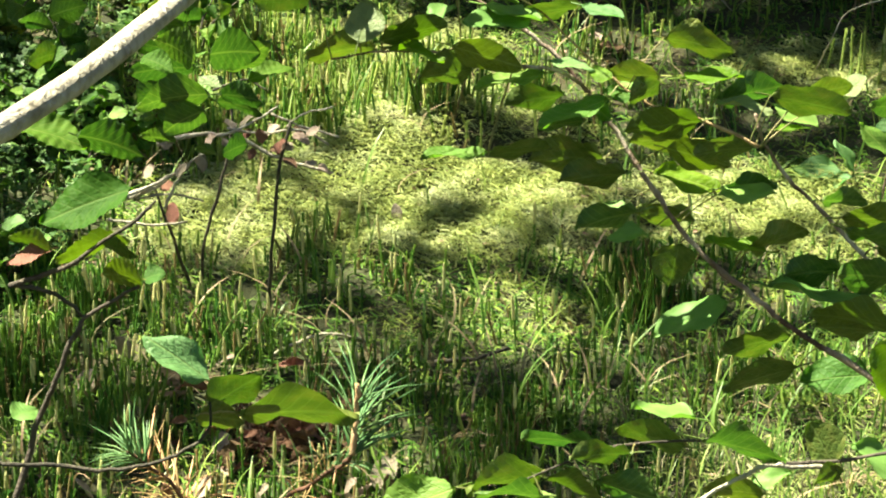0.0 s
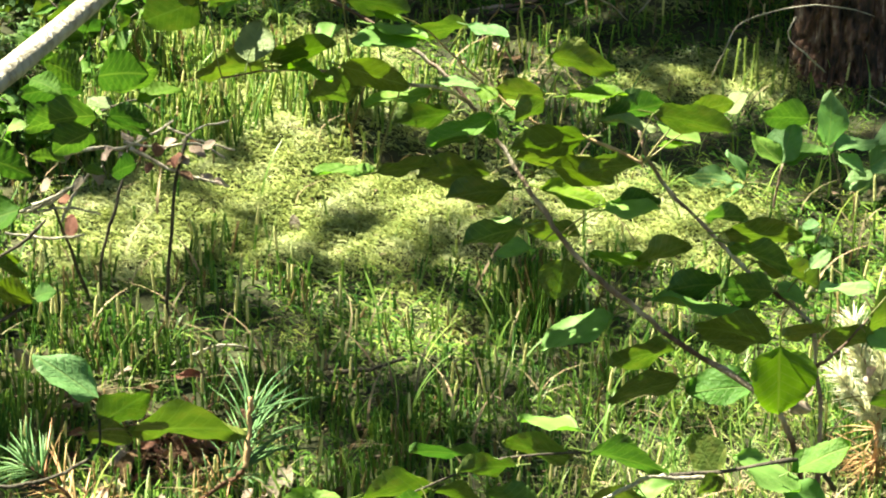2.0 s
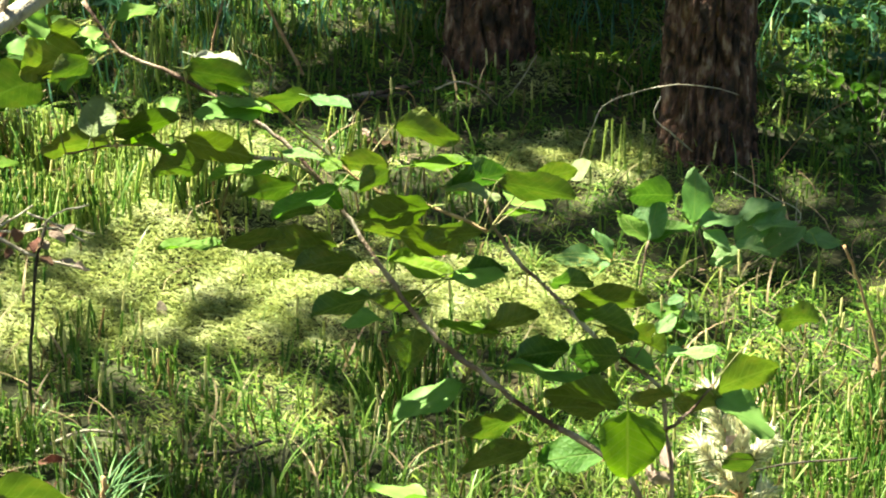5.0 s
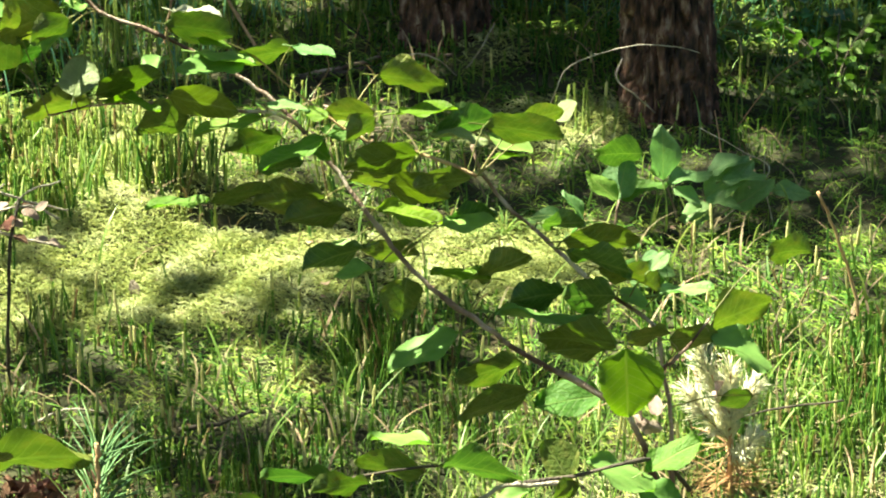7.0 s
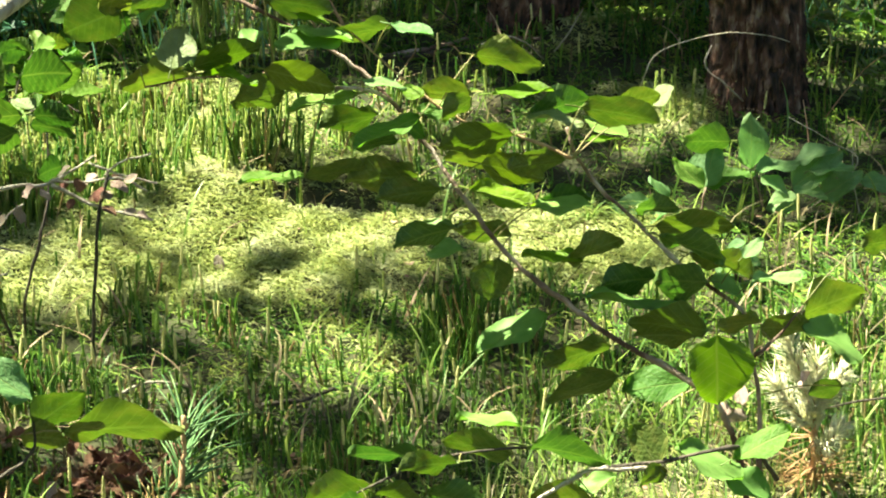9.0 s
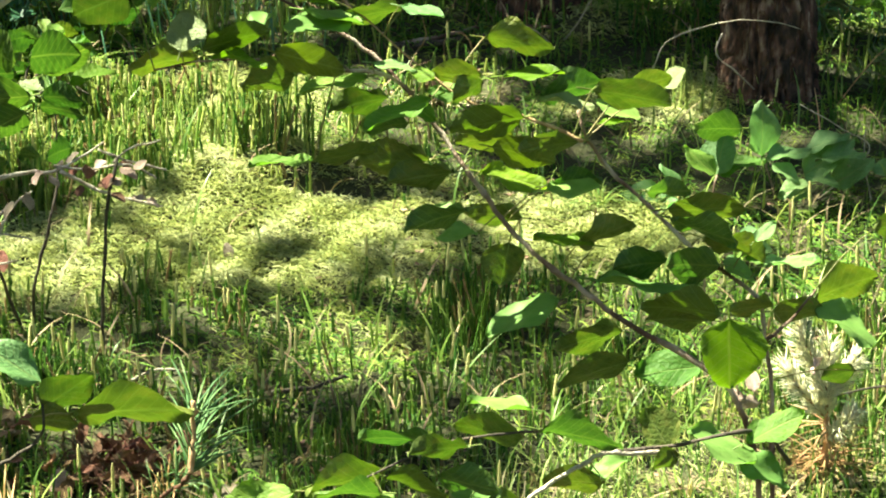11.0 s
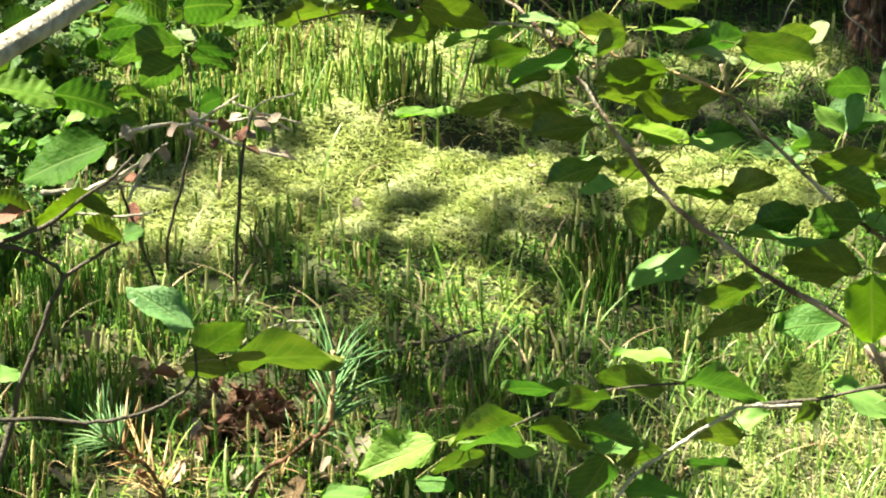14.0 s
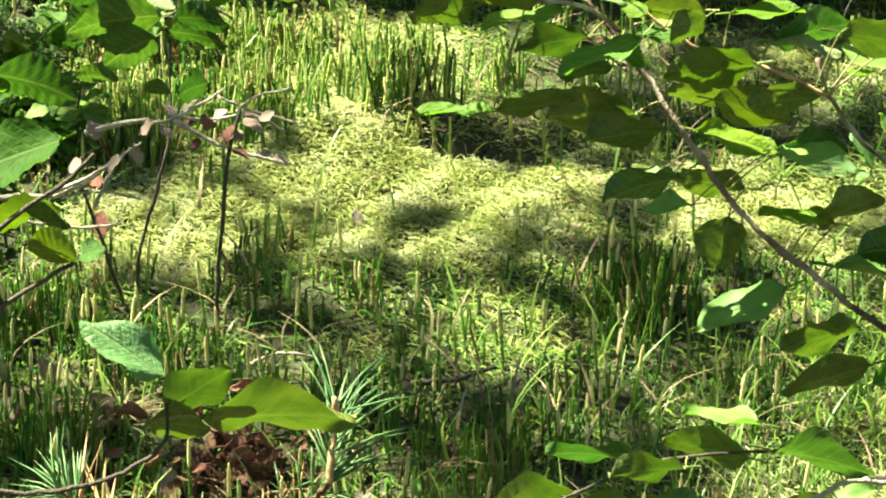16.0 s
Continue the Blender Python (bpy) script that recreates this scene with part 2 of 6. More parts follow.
def smooth_line(points, steps=5):
    """A rounded run through the given points."""
    p = [Vector(q) for q in points]
    out = []
    for i in range(len(p) - 1):
        a, b, c, d = p[max(i - 1, 0)], p[i], p[i + 1], p[min(i + 2, len(p) - 1)]
        for k in range(steps):
            t = k / steps
            out.append(0.5 * (2 * b + (c - a) * t + (2 * a - 5 * b + 4 * c - d) * t * t + (3 * b - a - 3 * c + d) * t ** 3))
    return out + [p[-1]]


def stem_mesh(name, points, r0, r1, sides=8, steps=5, rough=0.12, nodes=0):
    """A tapered, slightly knotty stem along a run of points."""
    run = smooth_line(points, steps)
    n = len(run)
    verts, tris = [], []
    up = Vector((0.3, 0.8, 0.5)).normalized()
    rng = random.Random(n * 7 + int(1000 * abs(run[0].x)))
    for i, p in enumerate(run):
        d = (run[min(i + 1, n - 1)] - run[max(i - 1, 0)]).normalized()
        a = d.cross(up).normalized()
        b = d.cross(a)
        r = (r0 + (r1 - r0) * i / (n - 1)) * (1 + rng.uniform(-rough, rough))
        p = p + Vector((rng.gauss(0, 1), rng.gauss(0, 1), rng.gauss(0, 1))) * (r * 0.3 if r < 0.008 else 0.0008)
        if nodes and i % nodes == 0:
            r *= 1.3
        for k in range(sides):
            w = 2 * math.pi * k / sides
            verts.append(p + (a * math.cos(w) + b * math.sin(w)) * r * (1 + rng.uniform(-0.06, 0.06)))
    for i in range(n - 1):
        for k in range(sides):
            q, w = i * sides + k, i * sides + (k + 1) % sides
            tris += [(q, w, w + sides), (q, w + sides, q + sides)]
    for base, flip in ((0, 1), ((n - 1) * sides, 0)):
        for k in range(1, sides - 1):
            tris.append((base, base + k + 1, base + k) if flip else (base, base + k, base + k + 1))
    return raw_mesh(name, verts, tris, True)


def leaf_shape(name, mat, seed, point=0.35, teeth=0.05, pleat=0.0, cup=0.18, droop=0.25, stalk=0.16, wide=0.47, bite=0.0, wave=0.07, blunt=0.8, rows=18):
    """A leaf one unit long along +y with its stalk, veined, cupped and bent; width about one unit."""
    rng = random.Random(seed)
    half = 3
    verts, tris = [], []
    sway = rng.uniform(-0.06, 0.06)
    for i in range(rows + 1):
        s = i / rows
        w = (math.sin(math.pi * s ** blunt) ** 0.55) if 0 < s < 1 else 0.0
        w *= 1 - point * max(0.0, s - 0.6) * 1.5
        w = max(w, 0.015)
        for j in range(-half, half + 1):
            u = j / half
            edge = abs(u) ** 4
            tooth = teeth * (1 if (i + (j < 0)) % 2 else -1) * edge
            if bite and u > 0.4 and abs(s - 0.6) < 0.14:
                tooth -= bite
            x = u * (w + tooth) * wide + sway * math.sin(math.pi * s)
            z = droop * s * (1 - s) + cup * wide * w * u * u - 0.02 * math.exp(-(u * 7) ** 2)
            z += pleat * math.cos((s - 0.35 * abs(u)) * 50) * w * abs(u) ** 0.6
            z += wave * math.sin(7 * s + 3 * u + seed) * abs(u) + 0.25 * wave * math.sin(17 * s + seed) * u ** 4
            verts.append((x, s + 0.05 * u * u * (1 - s), z))
    c = 2 * half + 1
    for i in range(rows):
        for j in range(c - 1):
            q = i * c + j
            tris += [(q, q + 1, q + c + 1), (q, q + c + 1, q + c)]
    z0 = 0.0
    n0 = len(verts)
    for s in (0.0, -stalk * 0.5, -stalk):
        for k in range(3):
            w = 2.1 * k
            verts.append((0.016 * math.cos(w), s, z0 + 0.016 * math.sin(w) - 0.25 * s * s))
    for r in range(2):
        for k in range(3):
            q, w = n0 + 3 * r + k, n0 + 3 * r + (k + 1) % 3
            tris += [(q, w, w + 3), (q, w + 3, q + 3)]
    me = raw_mesh(name, verts, tris, True)
    me.materials.append(mat)
    return me


LEAF_MESH, PLEAT_MESH, LONG_MESH = {}, {}, {}
for kind, leaf_mat in LEAF.items():
    LEAF_MESH[kind] = [leaf_shape("leaf", leaf_mat, 11 * i + len(kind), 0.02 + 0.04 * i, 0.016 + 0.005 * i, 0, 0.05 + 0.035 * i, 0.02 + 0.05 * (i % 4), 0.2,
                                  bite=0.1 if i == 3 else 0, wave=0.04 + 0.012 * i, blunt=0.72 + 0.06 * (i % 3)) for i in range(6)]
    PLEAT_MESH[kind] = [leaf_shape("leaf", leaf_mat, 5 * i + 3, 0.5, 0.006, 0.012, 0.15, 0.15 + 0.15 * i, 0.1, wave=0.05, rows=40) for i in range(2)]
    LONG_MESH[kind] = [leaf_shape("leaf", leaf_mat, 5 * i + 3, 0.6, 0.008, 0, 0.09, 0.04 + 0.08 * i, 0.12) for i in range(2)]
FACING = Vector((0, -0.94, 0.34))
leaf_rng = random.Random(5)


def leaf(parent, base, run, width, kind, meshes=LEAF_MESH):
    """One leaf from its base along run; the width that shows from the front tells how far it is tilted to the sky."""
    v = Vector(run)
    size = v.length * 1.16
    width *= 1.25
    y = v.normalized()
    n0 = (FACING - y * FACING.dot(y)).normalized()
    n1 = y.cross(n0)
    if n1.z < 0:
        n1 = -n1
    away = -1.0 if kind in "odaq" else 1.0
    tilt = 0.5 if kind in "egb" else 0.85
    real = max(width * 1.05, min(width / math.cos(tilt), size * 1.05), size * 0.62)
    a = max(math.acos(min(1.0, width / real)), 0.4)
    z = (n0 * math.cos(a) * away + n1 * math.sin(a)).normalized()
    x = y.cross(z)
    ob = put("leaf", leaf_rng.choice(meshes[kind]), None, parent)
    m = Matrix((x * real, y * size, z * size)).transposed().to_4x4()
    m.translation = base
    ob.matrix_world = m
    return ob


def thing(name, label, category, group="", at=(0, 0, 0)):
    """An empty at the base of a thing made of parts."""
    ob = tagged(new(name), label, category, group)
    ob.location = at
    return ob


def under(parent, ob):
    """Makes ob a part of parent and keeps it where it is."""
    ob.parent = parent
    ob.matrix_parent_inverse = Matrix.Translation(parent.location).inverted()
    return ob


# ---- ground ----
def ramp_out(lo, hi, step, far):
    """Coordinates close together from lo to hi and ever wider beyond."""
    mid = list(np.arange(lo, hi + step / 2, step))
    left, right, gap = [], [], step
    while (right[-1] if right else hi) < far:
        gap *= 1.25
        right.append((right[-1] if right else hi) + gap)
        left.append((left[-1] if left else lo) - gap)
    return np.array(left[::-1] + mid + right)


gx, gy = ramp_out(-1.6, 2.2, 0.03, 400), ramp_out(2.6, 7.6, 0.03, 400)
GX, GY = np.meshgrid(gx, gy)
GZ = hill(GX, GY)
nx, ny = len(gx), len(gy)
idx = np.arange(nx * ny).reshape(ny, nx)
a, b, c, d = idx[:-1, :-1].ravel(), idx[:-1, 1:].ravel(), idx[1:, 1:].ravel(), idx[1:, :-1].ravel()
ground = put("ground", raw_mesh("ground", np.stack([GX, GY, GZ], -1).reshape(-1, 3), np.concatenate([np.stack([a, b, c], -1), np.stack([a, c, d], -1)]), True), SOIL)
tagged(ground, "dark forest soil of a mossy bank", "ground", kind="structure")

rs = np.random.RandomState(7)


def lit(x, y):
    """Where the added, unseen crowns are left open for the sun, by the plan of the bank."""
    g = np.zeros_like(x)
    for cx, cy, rx, ry, full in GAPS:
        g = np.maximum(g, full * np.clip(2.3 - 1.6 * (((x - cx) / (rx + 0.05)) ** 2 + ((y - cy) / (ry + 0.05)) ** 2), 0, 1))
    for cx, cy, rx, ry in THICK:
        g = g * (((x - cx) / rx) ** 2 + ((y - cy) / ry) ** 2 > 1)
    return g


# ---- moss ----
def clear_moss(x, y):
    """How open the moss lawn lies: 1 where little else grows."""
    a = np.zeros_like(x)
    for px, py, rx, ry, k in ((-0.23, 4.88, 0.44, 0.28, 1.00), (0.42, 4.82, 0.25, 0.20, 1.00), (-0.61, 4.77, 0.21, 0.25, 0.80), (-0.48, 5.46, 0.42, 0.31, 0.75), (-0.05, 4.45, 0.32, 0.22, 0.32), (0.60, 5.48, 0.24, 0.14, 0.80), (0.53, 5.84, 0.10, 0.09, 0.70), (0.66, 3.84, 0.55, 0.26, 0.72)):
        a = np.maximum(a, k * np.exp(-((x - px) / rx) ** 4 - ((y - py) / ry) ** 4))
    return a


def bank_points(n, power=1.0, y0=3.4, y1=8.0):
    """Places over the part of the bank that lies before the camera."""
    y = y0 + (y1 - y0) * rs.rand(n) ** power
    x = -0.35 - 0.24 * y + (1.35 + 0.28 * y + 0.30 * (y - 3)) * rs.rand(n)
    return x, y


def strand(segments=3, turn=1.6):
    """A thin creeping moss strand one unit long, curled along the ground and arched a little."""
    v, f = [], []
    x = y = 0.0
    for i in range(segments + 1):
        s = i / segments
        w = 0.06 * (1 - 0.7 * s ** 2)
        h = 0.05 + 0.33 * math.sin(2.3 * s)
        a = turn * s
        v += [(x - w * math.cos(a), y + w * math.sin(a), h), (x + w * math.cos(a), y - w * math.sin(a), h + 0.05)]
        x, y = x + math.sin(a) / segments, y + math.cos(a) / segments
        if i:
            q = 2 * i
            f += [(q - 2, q - 1, q + 1), (q - 2, q + 1, q)]
    return np.array(v), np.array(f)


mx, my = bank_points(200000, 1.2, 3.4, 6.9)
patchy = 0.68 + 0.32 * np.sin(17 * mx + 6 * my) * np.sin(15 * my - 9 * mx)
# Moss is left out here so bare dark soil paints the hollow's shadow.
hole = np.exp(-((mx - -0.13) / 0.07) ** 4 - ((my - 5.06) / 0.02) ** 4)
keep = rs.rand(len(mx)) < (1 - hole) * np.maximum(0.26 + 0.74 * clear_moss(mx, my), np.maximum.reduce([0.42 * (my < 4.6), 0.5 * ((mx > 0.25) & (my > 4.9)), 0.95 * ((mx > 0.42) & (my > 4.1) & (my < 4.95))])) * patchy
lx, ly = -0.95 + 1.75 * rs.rand(230000), 4.2 + 1.6 * rs.rand(230000)
over = (rs.rand(len(lx)) < clear_moss(lx, ly) - 0.15) & (((lx - -0.13) / 0.07) ** 2 + ((ly - 5.06) / 0.02) ** 2 > 1)
mx, my = np.concatenate([mx[keep], lx[over], -1.7 + 4.0 * rs.rand(26000)]), np.concatenate([my[keep], ly[over], 5.8 + 2.7 * rs.rand(26000)])
n = len(mx)
lawn = clear_moss(mx, my) > 0.12 + 0.4 * rs.rand(n)
for name, mat, part_of, label in (("moss_carpet", MOSS, lawn, "yellow-green feathery moss lawn covering the bank"), ("low_moss", LOWMOSS, ~lawn, "short dark green moss and litter under the clubmoss")):
    moss_v, moss_f, base = [], [], 0
    for k, turn in enumerate((-2.6, -1.2, 0.7, 1.8, 2.9)):
        sel = (np.arange(n) % 5 == k) & part_of
        m = int(sel.sum())
        v, f = scatter(strand(2 + k % 2, turn), np.stack([mx[sel], my[sel], hill(mx[sel], my[sel]) + rs.rand(m) ** 1.5 * 0.016], -1), rs.rand(m) * 6.28, rs.rand(m) * 0.5, rs.rand(m) * 6.28,
                       (0.010 + 0.018 * rs.rand(m)) * np.where(my[sel] > 5.8, 1.3, 1.0) * (1.0 if mat == MOSS else 1.25))
        moss_v.append(v)
        moss_f.append(f + base)
        base += len(v)
    tagged(put(name, raw_mesh(name, np.concatenate(moss_v), np.concatenate(moss_f)), mat), label, "moss", kind="stuff")


flake_v = np.array([(-0.5, -0.3, 0.1), (0.1, -0.5, 0.0), (0.6, 0.0, 0.25), (0.2, 0.45, 0.05), (-0.45, 0.3, 0.3)])
flake_f = np.array([(0, 1, 2), (0, 2, 3), (0, 3, 4)])
fx, fy = np.append(bank_points(800, 1.1, 3.5, 6.2), [0.12 + 0.13 * rs.randn(90), 4.93 + 0.06 * rs.randn(90)], axis=1)
n = len(fx)
v, f = scatter((flake_v, flake_f), np.stack([fx, fy, hill(fx, fy) + 0.008 + 0.01 * rs.rand(n)], -1), rs.rand(n) * 6.28, rs.rand(n) * 0.6, rs.rand(n) * 6.28, 0.006 + 0.014 * rs.rand(n) ** 2)
tagged(put("leaf_litter", raw_mesh("leaf_litter", v, f), LITTER), "scattered dry brown leaf crumbs and bark flakes on the moss", "litter", kind="stuff")


# ---- clubmoss ----
def bristle_stem(whorls=9, seed=1, ring=3):
    """An upright clubmoss shoot one unit tall, set round with small pointed leaves."""
    rng = random.Random(seed)
    v, f = [], []
    for i in range(3):
        w = 2.1 * i
        v += [(0.034 * math.cos(w), 0.034 * math.sin(w), 0), (0.024 * math.cos(w), 0.024 * math.sin(w), 0.97)]
    for i in range(3):
        q, w = 2 * i, 2 * ((i + 1) % 3)
        f += [(q, w, w + 1), (q, w + 1, q + 1)]
    for k in range(whorls):
        z = 0.04 + 0.92 * k / whorls
        for j in range(ring):
            a = 2 * math.pi * (j + 0.5 * (k % 2)) / ring + rng.uniform(-0.3, 0.3)
            r = rng.uniform(0.045, 0.078)
            c, s = math.cos(a), math.sin(a)
            q = len(v)
            v += [(-0.018 * s, 0.018 * c, z), (0.018 * s, -0.018 * c, z), (r * c, r * s, z + rng.uniform(0.06, 0.11))]
            f.append((q, q + 1, q + 2))
    return np.array(v), np.array(f)


def cone_shape(rings=7, sides=6):
    """The yellow spore cone that stands on a shoot, one unit tall, with ragged scales."""
    v, f = [], []
    for i in range(rings + 1):
        s = i / rings
        r = 0.062 * (1 - 0.6 * s ** 6) * (0.7 if i == 0 else 1.0) * (1.12 if i % 2 else 0.92)
        for k in range(sides):
            w = 2 * math.pi * (k + 0.5 * (i % 2)) / sides
            v.append((r * math.cos(w), r * math.sin(w), s))
        if i:
            for k in range(sides):
                q, w = (i - 1) * sides + k, (i - 1) * sides + (k + 1) % sides
                f += [(q, w, w + sides), (q, w + sides, q + sides)]
    v.append((0, 0, 1.04))
    for k in range(sides):
        f.append((rings * sides + k, rings * sides + (k + 1) % sides, len(v) - 1))
    return np.array(v), np.array(f)


def tufts(x, y):
    """How thickly clubmoss grows at a place of the bank."""
    g = 0.55 + 0.35 * np.sin(4.1 * x + 2 * y) * np.sin(3.7 * y - 1.7 * x) + 0.45 * np.sin(13 * x + 4 * y + 1) * np.sin(15 * y - 6 * x)
    g = g * (1 - clear_moss(x, y)) ** 2
    clump = np.clip(-0.30 + 2.0 * np.sin(19 * x + 3 * y + 2) * np.sin(16 * y - 6 * x + 1), 0.05, 1)
    g = np.where((x < 0.12) & (y > 5.02) & (y < 5.62), 0.55 * clump, g)
    for cx, cy, rx, ry in ((-0.25, 5.15, 0.07, 0.06), (-0.50, 5.14, 0.09, 0.12), (-0.45, 4.65, 0.07, 0.07), (-0.69, 5.12, 0.16, 0.18), (-0.27, 4.54, 0.04, 0.05), (0.19, 4.46, 0.11, 0.14), (-0.61, 5.48, 0.21, 0.10)):
        g = np.maximum(g, 1.7 * np.exp(-((x - cx) / rx) ** 2 - ((y - cy) / ry) ** 2))
    for cx, cy in ((-0.438, 3.979), (-0.506, 3.972), (-0.443, 4.022)):
        g = g * (1 - 0.95 * np.exp(-((x - cx) / 0.08) ** 4 - ((y - cy + 0.03) / 0.08) ** 4))
    g = np.where((x > 0.42) & (y > 4.35) & (y < 4.95), 0.45 * g, g)
    g = np.where((x > 0.42) & (x < 1.35) & (y > 4.86) & (y < 5.30), 0.12 * g, g)
    return g + 0.7 * (x > 0.72) * (y < 4.38)


cx, cy = bank_points(56000, 1.1, 3.4, 8.6)
cx, cy = np.append(cx, -0.9 + 1.05 * rs.rand(4000)), np.append(cy, 4.98 + 0.65 * rs.rand(4000))
cx, cy = np.append(cx, -0.95 + 2.2 * rs.rand(11000) ** 1.5), np.append(cy, 3.45 + 1.15 * rs.rand(11000))
cx[:9000], cy[:9000] = -1.7 + 4.0 * rs.rand(9000), 5.8 + 2.8 * rs.rand(9000)
keep = rs.rand(len(cx)) < 0.5 * tufts(cx, cy)
cx, cy = cx[keep], cy[keep]
n = len(cx)
at = np.stack([cx, cy, hill(cx, cy) - 0.005], -1)
yaw, lean, ldir, tall = rs.rand(n) * 6.28, rs.rand(n) * 0.30, rs.rand(n) * 6.28, 0.034 + 0.05 * rs.rand(n) + 0.075 * np.clip(np.where((cy > 4.9) & (cx > 0.25), 0, tufts(cx, cy)) - 0.8, 0, 1)
tall = tall * (0.85 + 0.3 * np.sin(19 * cx + 3 * cy) * np.sin(17 * cy - 7 * cx))
lawn_tuft = (cx < 0.12) & (cy > 5.02) & (cy < 5.62)
tall = np.where(lawn_tuft, 0.042 + 0.075 * rs.rand(n) + 0.03 * np.exp(-((cx + 0.25) / 0.08) ** 2 - ((cy - 5.15) / 0.07) ** 2), tall)
girth = np.where((cy > 4.6) & (cy < 5.7) & (cx < 0.3), 0.108, 0.085)
brown = rs.rand(n) < np.where(cy < 4.7, 0.15, 0.08)
# Shoots of the sunny lawn take the lighter, sunlit green.
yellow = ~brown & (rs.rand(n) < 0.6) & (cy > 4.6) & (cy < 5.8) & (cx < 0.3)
for name, mat, sel, label in (("clubmoss", CLUB, ~brown & ~yellow, "dense upright dark green clubmoss shoots"), ("sunny_clubmoss", SUNCLUB, yellow, "thick clubmoss columns on the moss lawn, sunlight painted in as yellow-green"), ("withered_clubmoss", DRYCLUB, brown, "withered straw-brown clubmoss shoots among the green")):
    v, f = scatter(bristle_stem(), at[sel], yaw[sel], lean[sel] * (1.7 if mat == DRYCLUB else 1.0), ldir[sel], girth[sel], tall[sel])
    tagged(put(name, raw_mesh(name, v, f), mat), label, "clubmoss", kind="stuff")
fert = (rs.rand(n) < np.where((cx > -0.1) & (cy < 5.0), 0.06, np.where(cy > 4.9, 0.06, 0.10))) & (np.arange(n) % 2 == 0) & (cy < 5.7 + 0.8 * rs.rand(n))
top = at + np.stack([tall * 0.96 * np.tan(lean) * np.cos(ldir), tall * 0.96 * np.tan(lean) * np.sin(ldir), tall * 0.94], -1)
v, f = scatter(cone_shape(), top[fert], yaw[fert], lean[fert] * 0.6, ldir[fert], np.full(fert.sum(), 0.048), 0.026 + 0.024 * rs.rand(fert.sum()))
tagged(put("clubmoss_cones", raw_mesh("clubmoss_cones", v, f, True), CONE), "small pale yellow spore cones standing on clubmoss shoots", "clubmoss cone", kind="stuff")

# shoots that stand out near the front, each a thing with its cone
shoot_mesh = raw_mesh("clubmoss_shoot", *bristle_stem(16, 5, 4))
shoot_mesh.materials.append(CLUB)
# Spires use the sunlit green too, so they look lit without sun.
spire_mesh = raw_mesh("clubmoss_spire", *bristle_stem(14, 9, 4))
spire_mesh.materials.append(SUNCLUB)
cone_mesh = raw_mesh("cone", *cone_shape(9, 7), smooth=True)
cone_mesh.materials.append(CONE)
hx, hy = bank_points(420, 1.0, 3.6, 4.8)
hx = hx * 0.9 + 0.05
ok = (rs.rand(420) < 1.2 - clear_moss(hx, hy)) & (np.arange(420) < 200)
for x, y in zip(hx[ok], hy[ok]):
    t = 0.055 + 0.045 * rs.rand()
    shoot = put("clubmoss_shoot", shoot_mesh)
    tagged(shoot, "upright green clubmoss shoot with a pale yellow cone", "clubmoss", "clubmoss shoots on the bank")
    shoot.matrix_world = pose(x, y, float(hill(x, y)) - 0.004, rs.uniform(-8, 8), rs.uniform(-8, 8), rs.uniform(0, 360)) @ Matrix.Diagonal((0.085, 0.085, t, 1))
    cone = put("cone", cone_mesh, None, shoot, "pale yellow spore cone")
    cone.matrix_local = Matrix.Translation((0, 0, 0.95)) @ Matrix.Diagonal((0.56, 0.56, (0.03 + 0.024 * rs.rand()) / t, 1))


# ---- grass ----
def blade(segments=5, bend=1.0):
    """An arching grass blade one unit tall."""
    v, f = [], []
    for i in range(segments + 1):
        s = i / segments
        w = 0.017 * (1 - s ** 2 * 0.9)
        y, z = bend * 0.5 * s * s, s * (1 - 0.28 * bend * s)
        v += [(-w, y, z), (w, y, z)]
        if i:
            q = 2 * i
            f += [(q - 2, q - 1, q + 1), (q - 2, q + 1, q)]
    return np.array(v), np.array(f)


for name, mat, count, bend, label in (("grass", GRASS, 2600, 0.9, "thin green grass blades among the clubmoss"),
                                      ("fine_grass", GRASS, 1700, 0.5, "short fine green grass in the sunny corner of the bank"),
                                      ("shade_sedge", BLUEGRASS, 2900, 0.6, "blue-green sedge blades in the shade behind the clearing"),
                                      ("feather_grass", GRASS, 1500, 1.5, "soft arching pale green grass in the sunny corner"),
                                      ("litter_straw", PALESTRAW, 800, 1.9, "pale dead straw lying over the moss in the sunny corner"),
                                      ("dry_grass", STRAW, 1700, 1.6, "bleached dead grass and straw among the clubmoss")):
    qx, qy = bank_points(count, 1.1, 3.4, 8.6)
    if name == "fine_grass":
        qx, qy = 0.15 + 1.4 * rs.rand(count) ** 0.8, 3.4 + 0.95 * rs.rand(count)
    if name == "shade_sedge":
        qx, qy = -1.5 + 3.4 * rs.rand(count), 5.75 + 2.2 * rs.rand(count)
    if name in ("feather_grass", "litter_straw"):
        qx, qy = -0.1 + 1.5 * rs.rand(count) ** 0.8, 3.45 + 0.85 * rs.rand(count)
    keep = rs.rand(count) < 1 - 0.93 * clear_moss(qx, qy) * (qy > 4.2)
    if name in ("shade_sedge", "grass"):
        keep &= ((qx - 0.40) / 0.50) ** 2 + ((qy - 5.85) / 0.33) ** 2 > 1
    qx, qy = qx[keep], qy[keep]
    n = len(qx)
    v, f = scatter(blade(5, bend), np.stack([qx, qy, hill(qx, qy)], -1), rs.rand(n) * 6.28, rs.rand(n) * 0.5, rs.rand(n) * 6.28, (0.08 + 0.10 * rs.rand(n)) * {"fine_grass": 0.7, "feather_grass": 0.5, "litter_straw": 0.45}.get(name, 1.0))
    tagged(put(name, raw_mesh(name, v, f), mat), label, "grass", kind="stuff")

